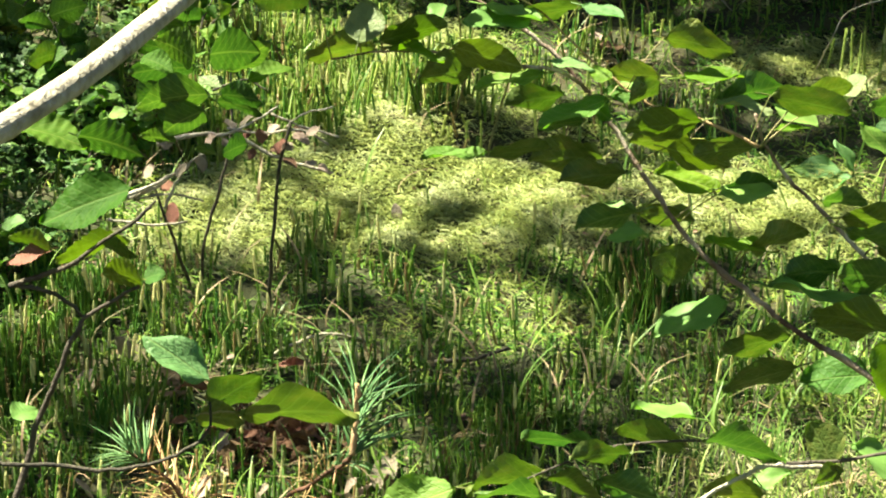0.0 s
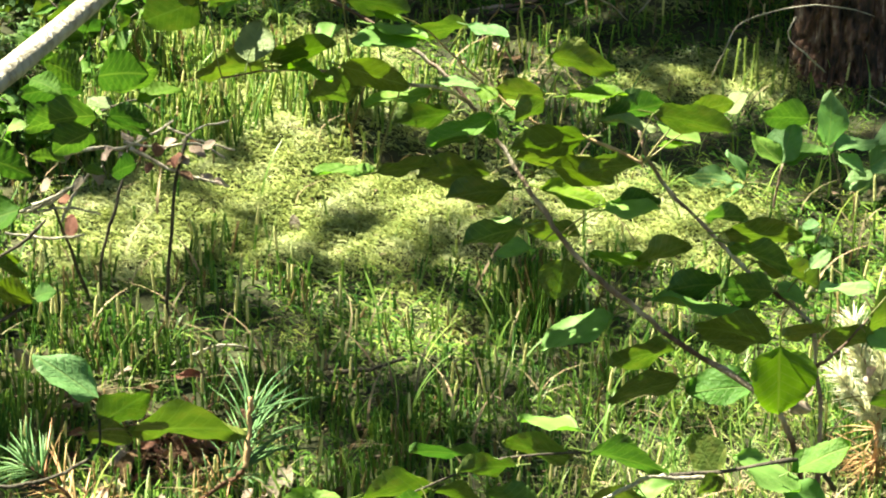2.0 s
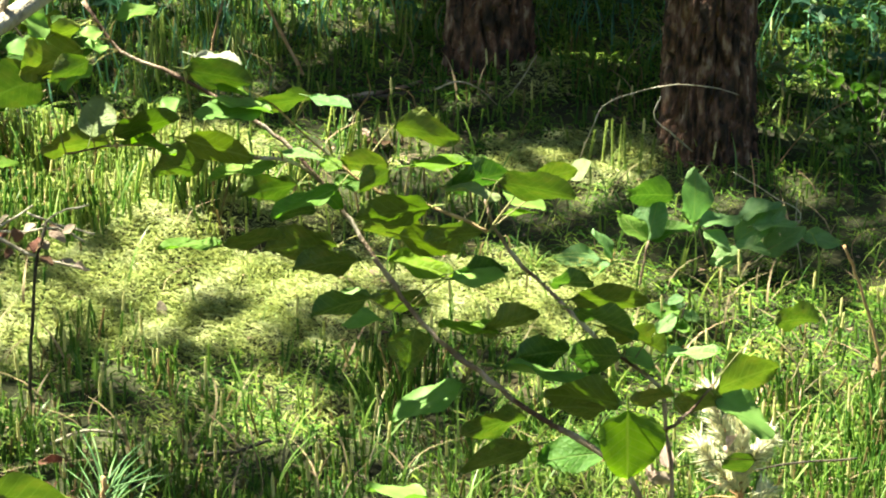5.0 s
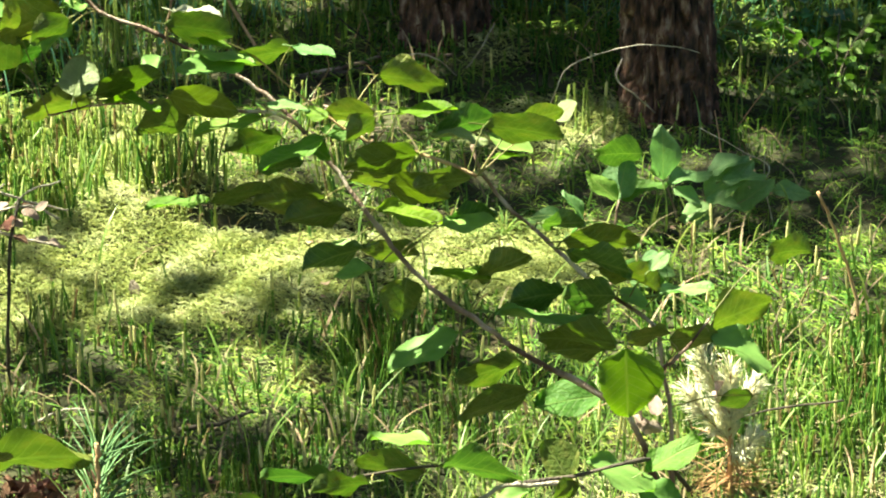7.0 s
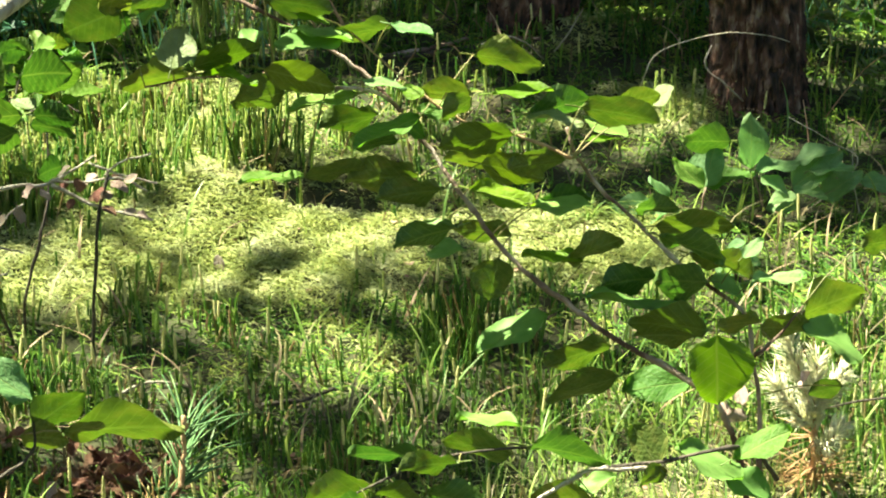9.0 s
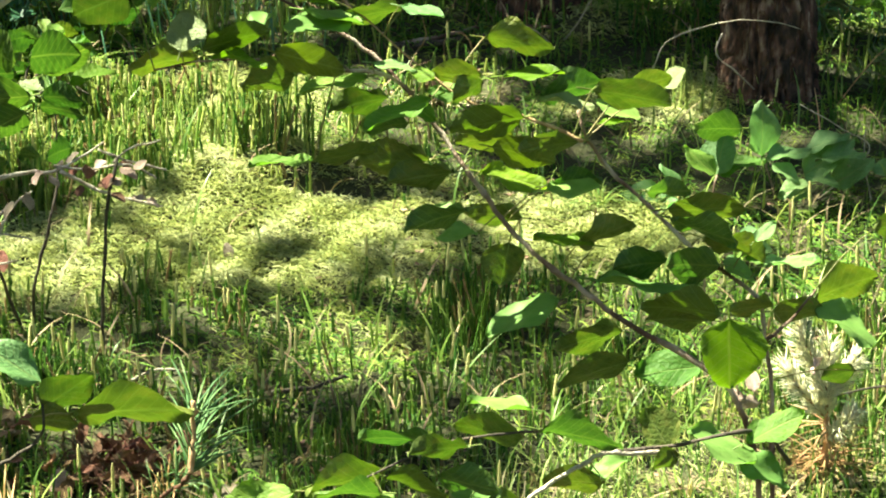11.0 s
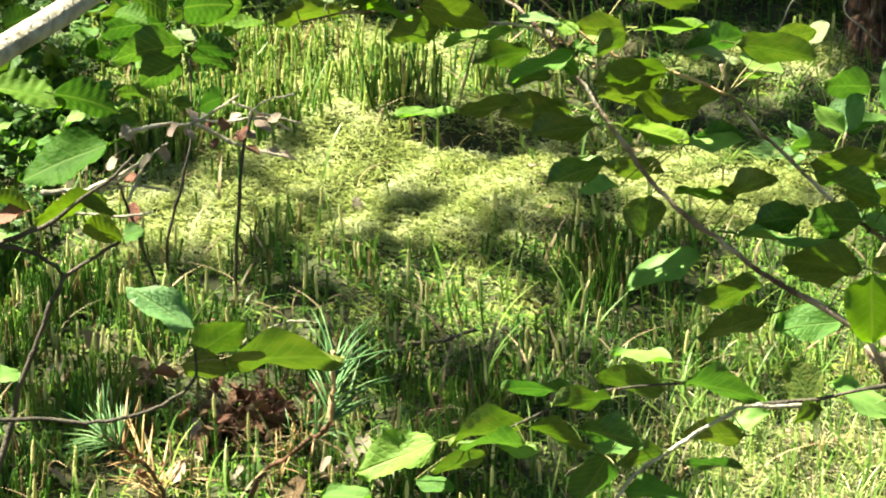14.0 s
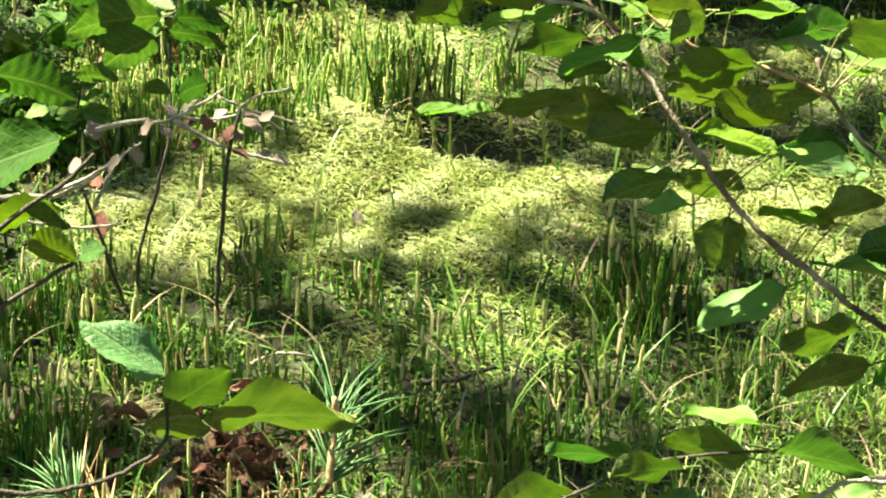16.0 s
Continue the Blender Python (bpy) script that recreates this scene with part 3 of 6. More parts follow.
# ---- pine trunks, and unseen crowns added to shade the bank ----
def trunk_mesh(name, height, r0, r1, flare, seed, dense=True):
    """A pine trunk with deep plated bark, flaring at its foot."""
    sides, rings = (136, 200) if dense else (28, 30)
    zs = np.concatenate([np.linspace(-0.1, 1.1, rings), np.linspace(1.2, height, 24)])
    w = np.linspace(0, 2 * np.pi, sides, endpoint=False)
    Z, W = np.meshgrid(zs, w, indexing="ij")
    r = r0 + (r1 - r0) * np.clip(Z, 0, None) / height + flare * np.exp(-np.clip(Z + 0.05, 0, None) / 0.07) * (1 + 0.3 * np.sin(5 * W + seed))
    verts = []
    for z, a, q in zip(Z.ravel(), W.ravel(), r.ravel()):
        if dense and z < 1.15:
            c1, s1 = math.cos(a), math.sin(a)
            bend = 0.6 * noise.noise((2 * c1, 2 * s1, z * 5 + seed))
            long_crack = abs(noise.noise((5.2 * c1 + seed + bend, 5.2 * s1, z * 4.6)))
            cross_crack = abs(noise.noise((3.8 * c1, 3.8 * s1 + seed, z * 15 + 3 * bend)))
            plate = min(long_crack / 0.14, 1.0) * min(0.45 + cross_crack / 0.13, 1.0)
            flake = math.floor(2.99 * abs(noise.noise((7 * c1 + 9, 7 * s1, z * 16 + seed)))) / 3
            q += 0.026 * plate - 0.018 + 0.012 * flake * plate + 0.0025 * noise.noise((16 * c1, 16 * s1, z * 60)) + 0.006 * noise.noise((3 * c1, 3 * s1 + seed, z * 6))
        verts.append((q * math.cos(a), q * math.sin(a), z))
    i = np.arange(len(zs) - 1)[:, None] * sides
    k = np.arange(sides)[None]
    k2 = (k + 1) % sides
    tris = np.concatenate([np.stack([i + k, i + k2, i + k2 + sides], -1).reshape(-1, 3), np.stack([i + k, i + k2 + sides, i + k + sides], -1).reshape(-1, 3)])
    return raw_mesh(name, verts, tris, True)


TREES = [("pine_tree", 0.42, 6.02, 0.098, True, "tall pine with reddish-brown plated bark"),
         ("pine_tree", 0.90, 5.57, 0.098, True, "tall pine with dark flaking bark and a mossy foot"),
         ("pine_tree", 0.64, 6.69, 0.024, False, "thin dark young pine behind the larger trunks"),
         ("pine_tree", -2.6, 9.3, 0.12, False, "tall unseen pine added at the edge of the clearing to carry shading leaves"),
         ("pine_tree", -0.6, 10.6, 0.12, False, "tall unseen pine added deeper in the wood to carry shading leaves"),
         ("pine_tree", 1.9, 8.6, 0.12, False, "tall unseen pine added deeper in the wood to carry shading leaves"),
         ("pine_tree", -5.9, 5.3, 0.12, False, "tall unseen pine added at the edge of the clearing to carry shading leaves"),
         ("pine_tree", -4.2, -1.8, 0.12, False, "tall unseen pine added beyond the open side of the bank to carry shading leaves"),
         ("pine_tree", 3.9, -0.6, 0.12, False, "tall unseen pine added beyond the open side of the bank to carry shading leaves"),
         ("pine_tree", 0.9, -5.2, 0.12, False, "tall unseen pine added beyond the open side of the bank to carry shading leaves"),
         ("pine_tree", 5.8, 4.9, 0.12, False, "tall unseen pine added at the edge of the clearing to carry shading leaves")]
# Hand-set ellipses: where the added canopy lets sun fall on the bank.
GAPS = [(-0.16, 4.93, 0.26, 0.06, 1.00), (-0.64, 4.71, 0.19, 0.13, 0.85), (-0.44, 5.41, 0.42, 0.28, 1.0), (-0.36, 5.15, 0.26, 0.10, 1.0), (-0.50, 4.82, 0.18, 0.10, 0.60), (-0.33, 4.74, 0.28, 0.07, 0.38), (-0.28, 4.24, 0.20, 0.03, 0.85), (0.76, 4.95, 0.20, 0.02, 0.9), (0.40, 4.84, 0.15, 0.12, 1.00),
        (0.88, 4.06, 0.50, 0.40, 0.93), (0.66, 5.42, 0.07, 0.04, 0.95), (-0.68, 3.86, 0.45, 0.31, 0.66), (0.45, 3.80, 0.29, 0.16, 0.72), (1.40, 6.13, 0.37, 0.62, 0.60),
        (0.94, 4.66, 0.28, 0.17, 0.90), (-1.02, 5.28, 0.26, 0.62, 0.86), (-0.40, 4.10, 0.20, 0.10, 0.32), (-0.22, 4.66, 0.50, 0.22, 0.22), (0.10, 4.70, 0.24, 0.16, 0.10), (-0.15, 4.38, 0.70, 0.30, 0.15), (0.22, 4.42, 0.16, 0.14, 0.32), (0.62, 4.48, 0.20, 0.16, 0.85),
        (-0.12, 4.79, 0.20, 0.07, 0.50), (0.12, 5.58, 0.14, 0.08, 0.95), (-0.80, 4.30, 0.25, 0.22, 0.85), (-0.12, 4.42, 0.10, 0.05, 0.60), (0.02, 4.33, 0.14, 0.03, 0.9), (-0.40, 4.55, 0.12, 0.05, 0.6),
        (-0.02, 4.05, 0.34, 0.10, 0.10), (-0.55, 6.38, 0.23, 0.10, 0.55), (-0.40, 6.05, 0.32, 0.20, 0.72), (-0.04, 6.47, 0.17, 0.07, 1.00), (0.32, 7.03, 0.26, 0.12, 1.00), (-0.35, 7.13, 0.26, 0.15, 1.00),
        (1.32, 5.83, 0.21, 0.10, 0.88), (1.50, 6.36, 0.23, 0.18, 0.90), (1.19, 6.82, 0.21, 0.12, 0.95), (1.13, 5.62, 0.10, 0.10, 0.80), (-0.96, 6.96, 0.21, 0.15, 1.00),
        (0.62, 6.00, 0.15, 0.05, 1.00), (0.12, 6.28, 0.26, 0.16, 0.50), (0.05, 5.26, 0.15, 0.13, 0.75), (0.46, 5.78, 0.05, 0.02, 0.45), (-0.06, 3.38, 0.24, 0.18, 1.0), (-0.50, 3.70, 0.20, 0.15, 1.0), (-0.15, 6.75, 0.70, 0.5, 0.82), (-0.85, 6.1, 0.4, 0.4, 0.80), (0.60, 2.95, 1.1, 0.72, 1.0), (-0.35, 2.3, 0.7, 0.6, 0.95), (-0.15, 2.35, 0.25, 0.3, 1.0)]
# Canopy kept closed here to throw shade on the moss hollow.
THICK = [(-0.08, 5.06, 0.11, 0.035)]
SX, SY = SUN_TO.x / SUN_TO.z, SUN_TO.y / SUN_TO.z
rc = np.random.RandomState(21)
m_all = 33000
# Canopy leaves are laid along the sun's rays to shape the dapple.
px, py, pz = -3.2 + 7.4 * rc.rand(m_all), 1.2 + 10.5 * rc.rand(m_all), 4.6 + 2.2 * rc.rand(m_all)
px[:8000], py[:8000] = -1.8 + 4.2 * rc.rand(8000), 5.7 + 3.4 * rc.rand(8000)
ground_z = hill(px, py)
open_sky = lit(px, py)
stay = rc.rand(m_all) > open_sky * 1.02
rim = np.maximum((2.3 - py) / 1.1, np.maximum(-2.2 - px, px - 3.2))
ragged = np.clip(rim + 0.4 * np.sin(2.3 * px + 1.7 * py) * np.sin(1.9 * px - 2.6 * py), 0, 1)
stay &= (rim < -0.2) | (np.random.RandomState(5).rand(m_all) > ragged)
px, py, pz, ground_z = px[stay], py[stay], pz[stay], ground_z[stay]
fx, fy = px + SX * (pz - ground_z), py + SY * (pz - ground_z)
# Low boughs out of view, added to darken the background.
b_all = 6000
bx, by, bz = -2.6 + 6.2 * rc.rand(b_all), 5.9 + 5.0 * rc.rand(b_all), 2.3 + 1.9 * rc.rand(b_all)
ux, uy = bx - SX * (bz - 0.45), by - SY * (bz - 0.45)
near_gap = np.zeros(b_all)
for ex in (-0.12, 0.0, 0.12):
    for ey in (-0.12, 0.0, 0.12):
        near_gap = np.maximum(near_gap, lit(ux + ex, uy + ey))
added_bough = (near_gap < 0.1) & (uy > 3.0)
fx, fy, pz = np.append(fx, bx[added_bough]), np.append(fy, by[added_bough]), np.append(pz, bz[added_bough])
ax, ay, az = -7.5 + 16 * rc.rand(16000), -8 + 20 * rc.rand(16000), 4.4 + 2.6 * rc.rand(16000)
drift = np.sin(1.3 * ax + 0.7 * ay) * np.sin(1.1 * ay - 0.6 * ax) + 0.6 * np.sin(3.1 * ax + 1) * np.sin(2.7 * ay) + 0.5 * rc.rand(16000)
around = ((ax < -3.1) | (ax > 4.1) | (ay < 1.3)) & (drift > 0.1) & ((ax - 0.5) ** 2 + (ay - 2) ** 2 < 75)
fx, fy, pz = np.append(fx, ax[around] + SX * az[around]), np.append(fy, ay[around] + SY * az[around]), np.append(pz, az[around])
away = (fx < -4.0) | (fx > 5.0) | (fy < 1.0)
sprig_v, sprig_f = [], []
srng = random.Random(4)
for k in range(7):
    o = Vector((srng.uniform(-1, 1), srng.uniform(-1, 1), srng.uniform(-0.8, 0.8))) * 0.8
    d = Vector((srng.uniform(-1, 1), srng.uniform(-1, 1), srng.uniform(-0.5, 0.5))).normalized()
    e = d.cross(Vector((srng.uniform(-0.5, 0.5), srng.uniform(-0.5, 0.5), 1))).normalized()
    q = len(sprig_v)
    sprig_v += [o - d * 0.6, o + e * 0.42, o + d * 0.7, o - e * 0.42]
    sprig_f += [(q, q + 1, q + 2), (q, q + 2, q + 3)]
sprig = np.array([tuple(p) for p in sprig_v]), np.array(sprig_f)
owner = np.argmin(np.stack([(fx - t[1]) ** 2 + (fy - t[2]) ** 2 + (9 if t[3] < 0.05 else 0) for t in TREES]), axis=0)
for k, (name, tx, ty, r0, dense, label) in enumerate(TREES):
    tz = float(hill(tx, ty))
    tree = thing(name, label, "tree", "pines of the wood", (tx, ty, tz))
    trunk = put("trunk", trunk_mesh("trunk", 8.5 if r0 > 0.05 else 4.0, r0, r0 * 0.55, 0.03 if r0 > 0.05 else 0.008, 3.0 + k, dense), BARK)
    trunk.location = (tx, ty, tz)
    under(tree, trunk)
    mine = owner == k
    if mine.sum() > 20:
        n = int(mine.sum())
        v, f = scatter(sprig, np.stack([fx[mine], fy[mine], pz[mine]], -1), rc.rand(n) * 6.28, np.zeros(n), np.zeros(n), (0.033 + 0.033 * rc.rand(n)) * np.where(pz[mine] < 4.4, 2.6, 1.0) * np.where(away[mine], 1.8, 1.0))
        under(tree, put("crown", raw_mesh("crown", v, f), CROWN))
        for j in range(0, n, max(1, n // 9)):
            end = Vector((fx[mine][j], fy[mine][j], pz[mine][j]))
            base = Vector((tx, ty, max(1.8, min(end.z - 0.3, 5.5)) if r0 > 0.05 else 1.5))
            under(tree, put("limb", stem_mesh("limb", [base, base.lerp(end, 0.5) + Vector((0, 0, 0.25)), end], 0.03, 0.008, 6, 4), BARK))

# ---- woods all round, an unseen ring added to block low skylight ----
ang, rad = rs.rand(11000) * 6.28, 8.5 + 6 * rs.rand(11000)
wx, wy = rad * np.sin(ang), 3.0 + rad * np.cos(ang)
wz = hill(wx, wy) + 5.5 * rs.rand(11000)
thin = rs.rand(11000) < 0.35 + 0.65 * (np.sin(3 * ang + 1) * np.sin(7 * ang + wz) > -0.3)
wx, wy, wz = wx[thin], wy[thin], wz[thin]
n = len(wx)
v, f = scatter(sprig, np.stack([wx, wy, wz], -1), rs.rand(n) * 6.28, np.zeros(n), np.zeros(n), 0.14 + 0.19 * rs.rand(n))
tagged(put("woods", raw_mesh("woods", v, f), CROWN), "unseen ring of dark woodland leaves added to block low skylight", "woods", kind="stuff")

# ---- forest floor away from the moss ----
ex, ey = 0.3 + 6.5 * rs.randn(7000), 1.5 + 5.5 * rs.randn(7000)
keep = ((ex < -1.9) | (ex > 2.2) | (ey < 2.4)) & (np.sin(1.9 * ex + 1.2 * ey) * np.sin(1.6 * ey - 0.9 * ex) + rs.rand(7000) > 0.25) & ((ex ** 2 + (ey + 1) ** 2 > 0.4))
ex, ey = ex[keep], ey[keep]
n = len(ex)
v, f = scatter(sprig, np.stack([ex, ey, hill(ex, ey) + 0.02 + 0.05 * rs.rand(n)], -1), rs.rand(n) * 6.28, np.zeros(n), np.zeros(n), 0.04 + 0.05 * rs.rand(n))
tagged(put("ground_shrubs", raw_mesh("ground_shrubs", v, f), GREENBERRY), "low dark green bilberry over the forest floor", "shrubs", kind="stuff")

# ---- understorey behind the pines ----
ux, uy = -2.6 + 5.6 * rs.rand(15000), 5.9 + 6.5 * rs.rand(15000) ** 1.4
keep = rs.rand(15000) < 0.25 + 0.75 * (np.sin(2.3 * ux + 1.1 * uy) * np.sin(1.9 * uy - ux) > 0.0)
keep &= (uy > 6.25) | (ux > 1.05) | (ux < -0.8)
keep &= (ux < 1.0) | (uy > 7.2) | (rs.rand(15000) < 0.35)
ux, uy = ux[keep], uy[keep]
n = len(ux)
v, f = scatter(sprig, np.stack([ux, uy, hill(ux, uy) + 0.03 + 0.28 * rs.rand(n) ** 1.5], -1), rs.rand(n) * 6.28, np.zeros(n), np.zeros(n), 0.018 + 0.02 * rs.rand(n))
tagged(put("understorey", raw_mesh("understorey", v, f), FOREST), "low bilberry and seedling understorey, skylit shade tinted into its leaves", "shrubs", kind="stuff")

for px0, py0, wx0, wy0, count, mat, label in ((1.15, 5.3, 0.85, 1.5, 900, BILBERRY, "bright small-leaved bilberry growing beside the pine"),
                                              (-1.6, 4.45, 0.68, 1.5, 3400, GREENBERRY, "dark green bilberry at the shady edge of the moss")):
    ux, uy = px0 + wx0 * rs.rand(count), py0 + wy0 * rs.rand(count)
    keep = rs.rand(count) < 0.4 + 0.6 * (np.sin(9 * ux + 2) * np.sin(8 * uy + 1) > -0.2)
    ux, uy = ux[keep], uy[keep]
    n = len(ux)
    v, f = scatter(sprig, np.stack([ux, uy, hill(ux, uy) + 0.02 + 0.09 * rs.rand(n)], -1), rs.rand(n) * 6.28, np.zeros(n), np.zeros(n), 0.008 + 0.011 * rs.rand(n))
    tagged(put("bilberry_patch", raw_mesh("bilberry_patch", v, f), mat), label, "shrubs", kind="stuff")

# ---- aspen sapling that leans across the view ----
def petioles(owner, runs, reach=0.16):
    """A thin stalk from each leaf of a plant to the nearest of its stems."""
    pts = [p for run in runs for p in smooth_line(run, 8)]
    for ob in [c for c in owner.children if c.name.startswith("leaf") and not c.children]:
        base = Vector(ob.matrix_basis.translation)
        best = min(pts, key=lambda p: (p - base).length)
        d = (best - base).length
        if 0.008 < d < reach:
            mid = base.lerp(best, 0.5) + Vector((0, 0, 0.06 * d))
            stalk = put("petiole", stem_mesh("petiole", [best, mid, base], 0.0012, 0.0008, 5, 4, 0.05), PETIOLE, ob)
            stalk.matrix_parent_inverse = ob.matrix_basis.inverted()



aspen = thing("aspen_sapling", "leaning aspen sapling with broad olive-green leaves", "sapling", at=(0.543, 3.16, float(hill(0.543, 3.16))))
under(aspen, put("main_stem", stem_mesh("main_stem", [(0.543, 3.16, float(hill(0.543, 3.16)) - 0.02)] + [(0.533, 3.220, 0.339), (0.523, 3.220, 0.415), (0.501, 3.220, 0.490), (0.466, 3.220, 0.538), (0.353, 3.245, 0.602), (0.293, 3.269, 0.644), (0.234, 3.282, 0.686), (0.188, 3.296, 0.732), (0.154, 3.309, 0.779), (0.118, 3.323, 0.827), (0.090, 3.336, 0.870), (0.058, 3.347, 0.908), (0.022, 3.359, 0.947), (-0.022, 3.369, 0.982), (-0.093, 3.383, 1.026), (-0.164, 3.393, 1.059), (-0.223, 3.401, 1.084), (-0.272, 3.421, 1.150)], 0.0044, 0.0024, 8, 4, 0.14, 9), TWIG))
under(aspen, put("side_twig", stem_mesh("side_twig", [(0.059, 3.289, 0.923), (0.020, 3.297, 0.950), (-0.043, 3.301, 0.958), (-0.105, 3.308, 0.980), (-0.144, 3.306, 0.972), (-0.221, 3.308, 0.971), (-0.291, 3.306, 0.959)], 0.0028, 0.0014, 6), TWIG))
under(aspen, put("side_twig", stem_mesh("side_twig", [(0.288, 3.266, 0.859), (0.214, 3.277, 0.891), (0.148, 3.282, 0.907), (0.090, 3.293, 0.942), (-0.012, 3.320, 1.030)], 0.0028, 0.0014, 6), SHOOT))


def aspen_leaf(*row):
    return under(aspen, leaf(None, *row))


# Some neighbouring rows are one leaf, split into a lit pale and shaded dark piece.
def aspen_main_leaves():
    aspen_leaf((-0.262, 3.314, 1.105), (-0.076, -0.012, -0.029), 0.047, "o")
    aspen_leaf((-0.265, 3.307, 1.138), (-0.065, 0.000, -0.031), 0.022, "o")
    aspen_leaf((-0.310, 3.275, 1.124), (-0.024, 0.009, 0.028), 0.025, "l")
    aspen_leaf((-0.333, 3.330, 1.106), (-0.027, -0.023, -0.007), 0.027, "l")
    aspen_leaf((-0.265, 3.281, 1.127), (0.025, 0.018, 0.002), 0.019, "l")
    aspen_leaf((-0.260, 3.298, 1.108), (0.022, 0.022, -0.001), 0.022, "l")
    aspen_leaf((-0.252, 3.322, 1.080), (-0.033, -0.021, -0.028), 0.022, "l")
    aspen_leaf((-0.250, 3.270, 1.098), (-0.047, -0.019, -0.023), 0.023, "o")
    aspen_leaf((-0.322, 3.323, 1.064), (-0.066, -0.002, -0.027), 0.055, "o")
    aspen_leaf((-0.217, 3.297, 1.147), (0.048, 0.017, 0.011), 0.022, "b")
    aspen_leaf((-0.126, 3.282, 1.083), (0.081, -0.023, -0.011), 0.031, "o")
    aspen_leaf((-0.117, 3.329, 1.092), (0.059, -0.013, -0.022), 0.034, "w")
    aspen_leaf((-0.084, 3.274, 1.063), (0.040, 0.000, -0.012), 0.014, "y")
    aspen_leaf((-0.090, 3.308, 1.038), (0.072, -0.013, -0.015), 0.017, "l")
    aspen_leaf((-0.019, 3.313, 1.022), (-0.082, -0.023, -0.001), 0.033, "l")
    aspen_leaf((-0.253, 3.272, 0.989), (0.015, 0.016, 0.047), 0.046, "v")
    aspen_leaf((-0.232, 3.328, 0.972), (-0.084, -0.001, -0.014), 0.025, "o")
    aspen_leaf((-0.224, 3.287, 0.990), (0.078, 0.005, 0.021), 0.025, "q")
    aspen_leaf((-0.213, 3.292, 0.979), (0.066, -0.021, -0.009), 0.012, "y")
    aspen_leaf((-0.162, 3.326, 1.009), (0.030, 0.021, 0.016), 0.023, "l")
    aspen_leaf((-0.127, 3.271, 0.989), (0.082, -0.006, -0.022), 0.032, "q")
    aspen_leaf((-0.100, 3.318, 0.947), (-0.065, -0.023, -0.007), 0.033, "o")
    aspen_leaf((-0.002, 3.303, 0.946), (-0.081, -0.015, -0.016), 0.020, "b")
    aspen_leaf((0.003, 3.277, 0.970), (0.053, 0.000, -0.010), 0.014, "g")
    aspen_leaf((0.028, 3.330, 0.911), (-0.074, -0.012, -0.013), 0.027, "o")
    aspen_leaf((0.083, 3.278, 0.920), (-0.080, -0.024, -0.032), 0.026, "b")
    aspen_leaf((0.052, 3.302, 0.881), (-0.051, -0.009, -0.008), 0.017, "d")
    aspen_leaf((0.048, 3.319, 1.036), (-0.075, -0.001, -0.015), 0.017, "o")
    aspen_leaf((0.042, 3.270, 1.048), (0.051, -0.017, -0.011), 0.017, "g")
    aspen_leaf((0.157, 3.325, 0.993), (0.081, -0.022, -0.011), 0.031, "o")
    aspen_leaf((0.180, 3.293, 0.945), (0.075, 0.020, -0.001), 0.019, "y")
    aspen_leaf((0.153, 3.286, 0.950), (-0.062, 0.019, -0.004), 0.025, "o")
    aspen_leaf((0.130, 3.328, 0.936), (-0.024, -0.022, -0.013), 0.022, "l")
    aspen_leaf((0.153, 3.272, 0.946), (-0.039, -0.017, -0.024), 0.023, "o")
    aspen_leaf((0.231, 3.312, 0.913), (0.078, 0.024, 0.011), 0.031, "d")
    aspen_leaf((0.227, 3.310, 0.911), (0.068, -0.010, -0.012), 0.020, "v")
    aspen_leaf((0.300, 3.274, 0.929), (0.091, -0.024, -0.013), 0.029, "o")
    aspen_leaf((0.307, 3.329, 0.903), (0.055, -0.011, -0.024), 0.024, "l")
    aspen_leaf((0.309, 3.283, 0.879), (0.044, 0.024, -0.003), 0.009, "y")
    aspen_leaf((0.348, 3.296, 0.924), (0.055, 0.008, 0.012), 0.027, "o")
    aspen_leaf((0.401, 3.323, 0.919), (0.027, 0.002, 0.022), 0.022, "v")
    aspen_leaf((0.211, 3.270, 0.894), (-0.091, -0.005, -0.014), 0.033, "q")
    aspen_leaf((0.200, 3.321, 0.853), (-0.074, -0.003, -0.003), 0.028, "o")
    aspen_leaf((0.165, 3.299, 0.846), (0.074, -0.021, -0.014), 0.034, "q")
    aspen_leaf((0.281, 3.280, 0.855), (-0.070, -0.018, -0.006), 0.030, "o")
    aspen_leaf((0.149, 3.330, 0.803), (0.080, -0.001, -0.022), 0.030, "y")
    aspen_leaf((0.235, 3.276, 0.788), (0.071, 0.016, -0.001), 0.025, "l")
    aspen_leaf((0.240, 3.306, 0.788), (0.067, 0.000, 0.008), 0.013, "d")
    aspen_leaf((0.082, 3.315, 0.826), (-0.090, -0.013, -0.001), 0.039, "o")
    aspen_leaf((0.114, 3.271, 0.818), (-0.082, 0.000, -0.012), 0.028, "o")
    aspen_leaf((-0.079, 3.327, 0.827), (-0.078, -0.014, -0.004), 0.017, "b")
    aspen_leaf((-0.077, 3.289, 0.833), (0.074, 0.000, 0.012), 0.016, "o")
    aspen_leaf((0.133, 3.289, 0.760), (-0.078, -0.007, -0.023), 0.024, "d")
    aspen_leaf((0.114, 3.327, 0.757), (-0.034, -0.002, -0.012), 0.017, "l")
    aspen_leaf((0.145, 3.271, 0.732), (-0.051, -0.020, -0.002), 0.019, "l")
    aspen_leaf((0.209, 3.316, 0.739), (-0.072, 0.004, 0.007), 0.024, "o")
    aspen_leaf((0.189, 3.306, 0.709), (-0.012, -0.003, -0.053), 0.052, "o")
    aspen_leaf((0.056, 3.276, 0.957), (0.027, -0.006, -0.007), 0.020, "y")
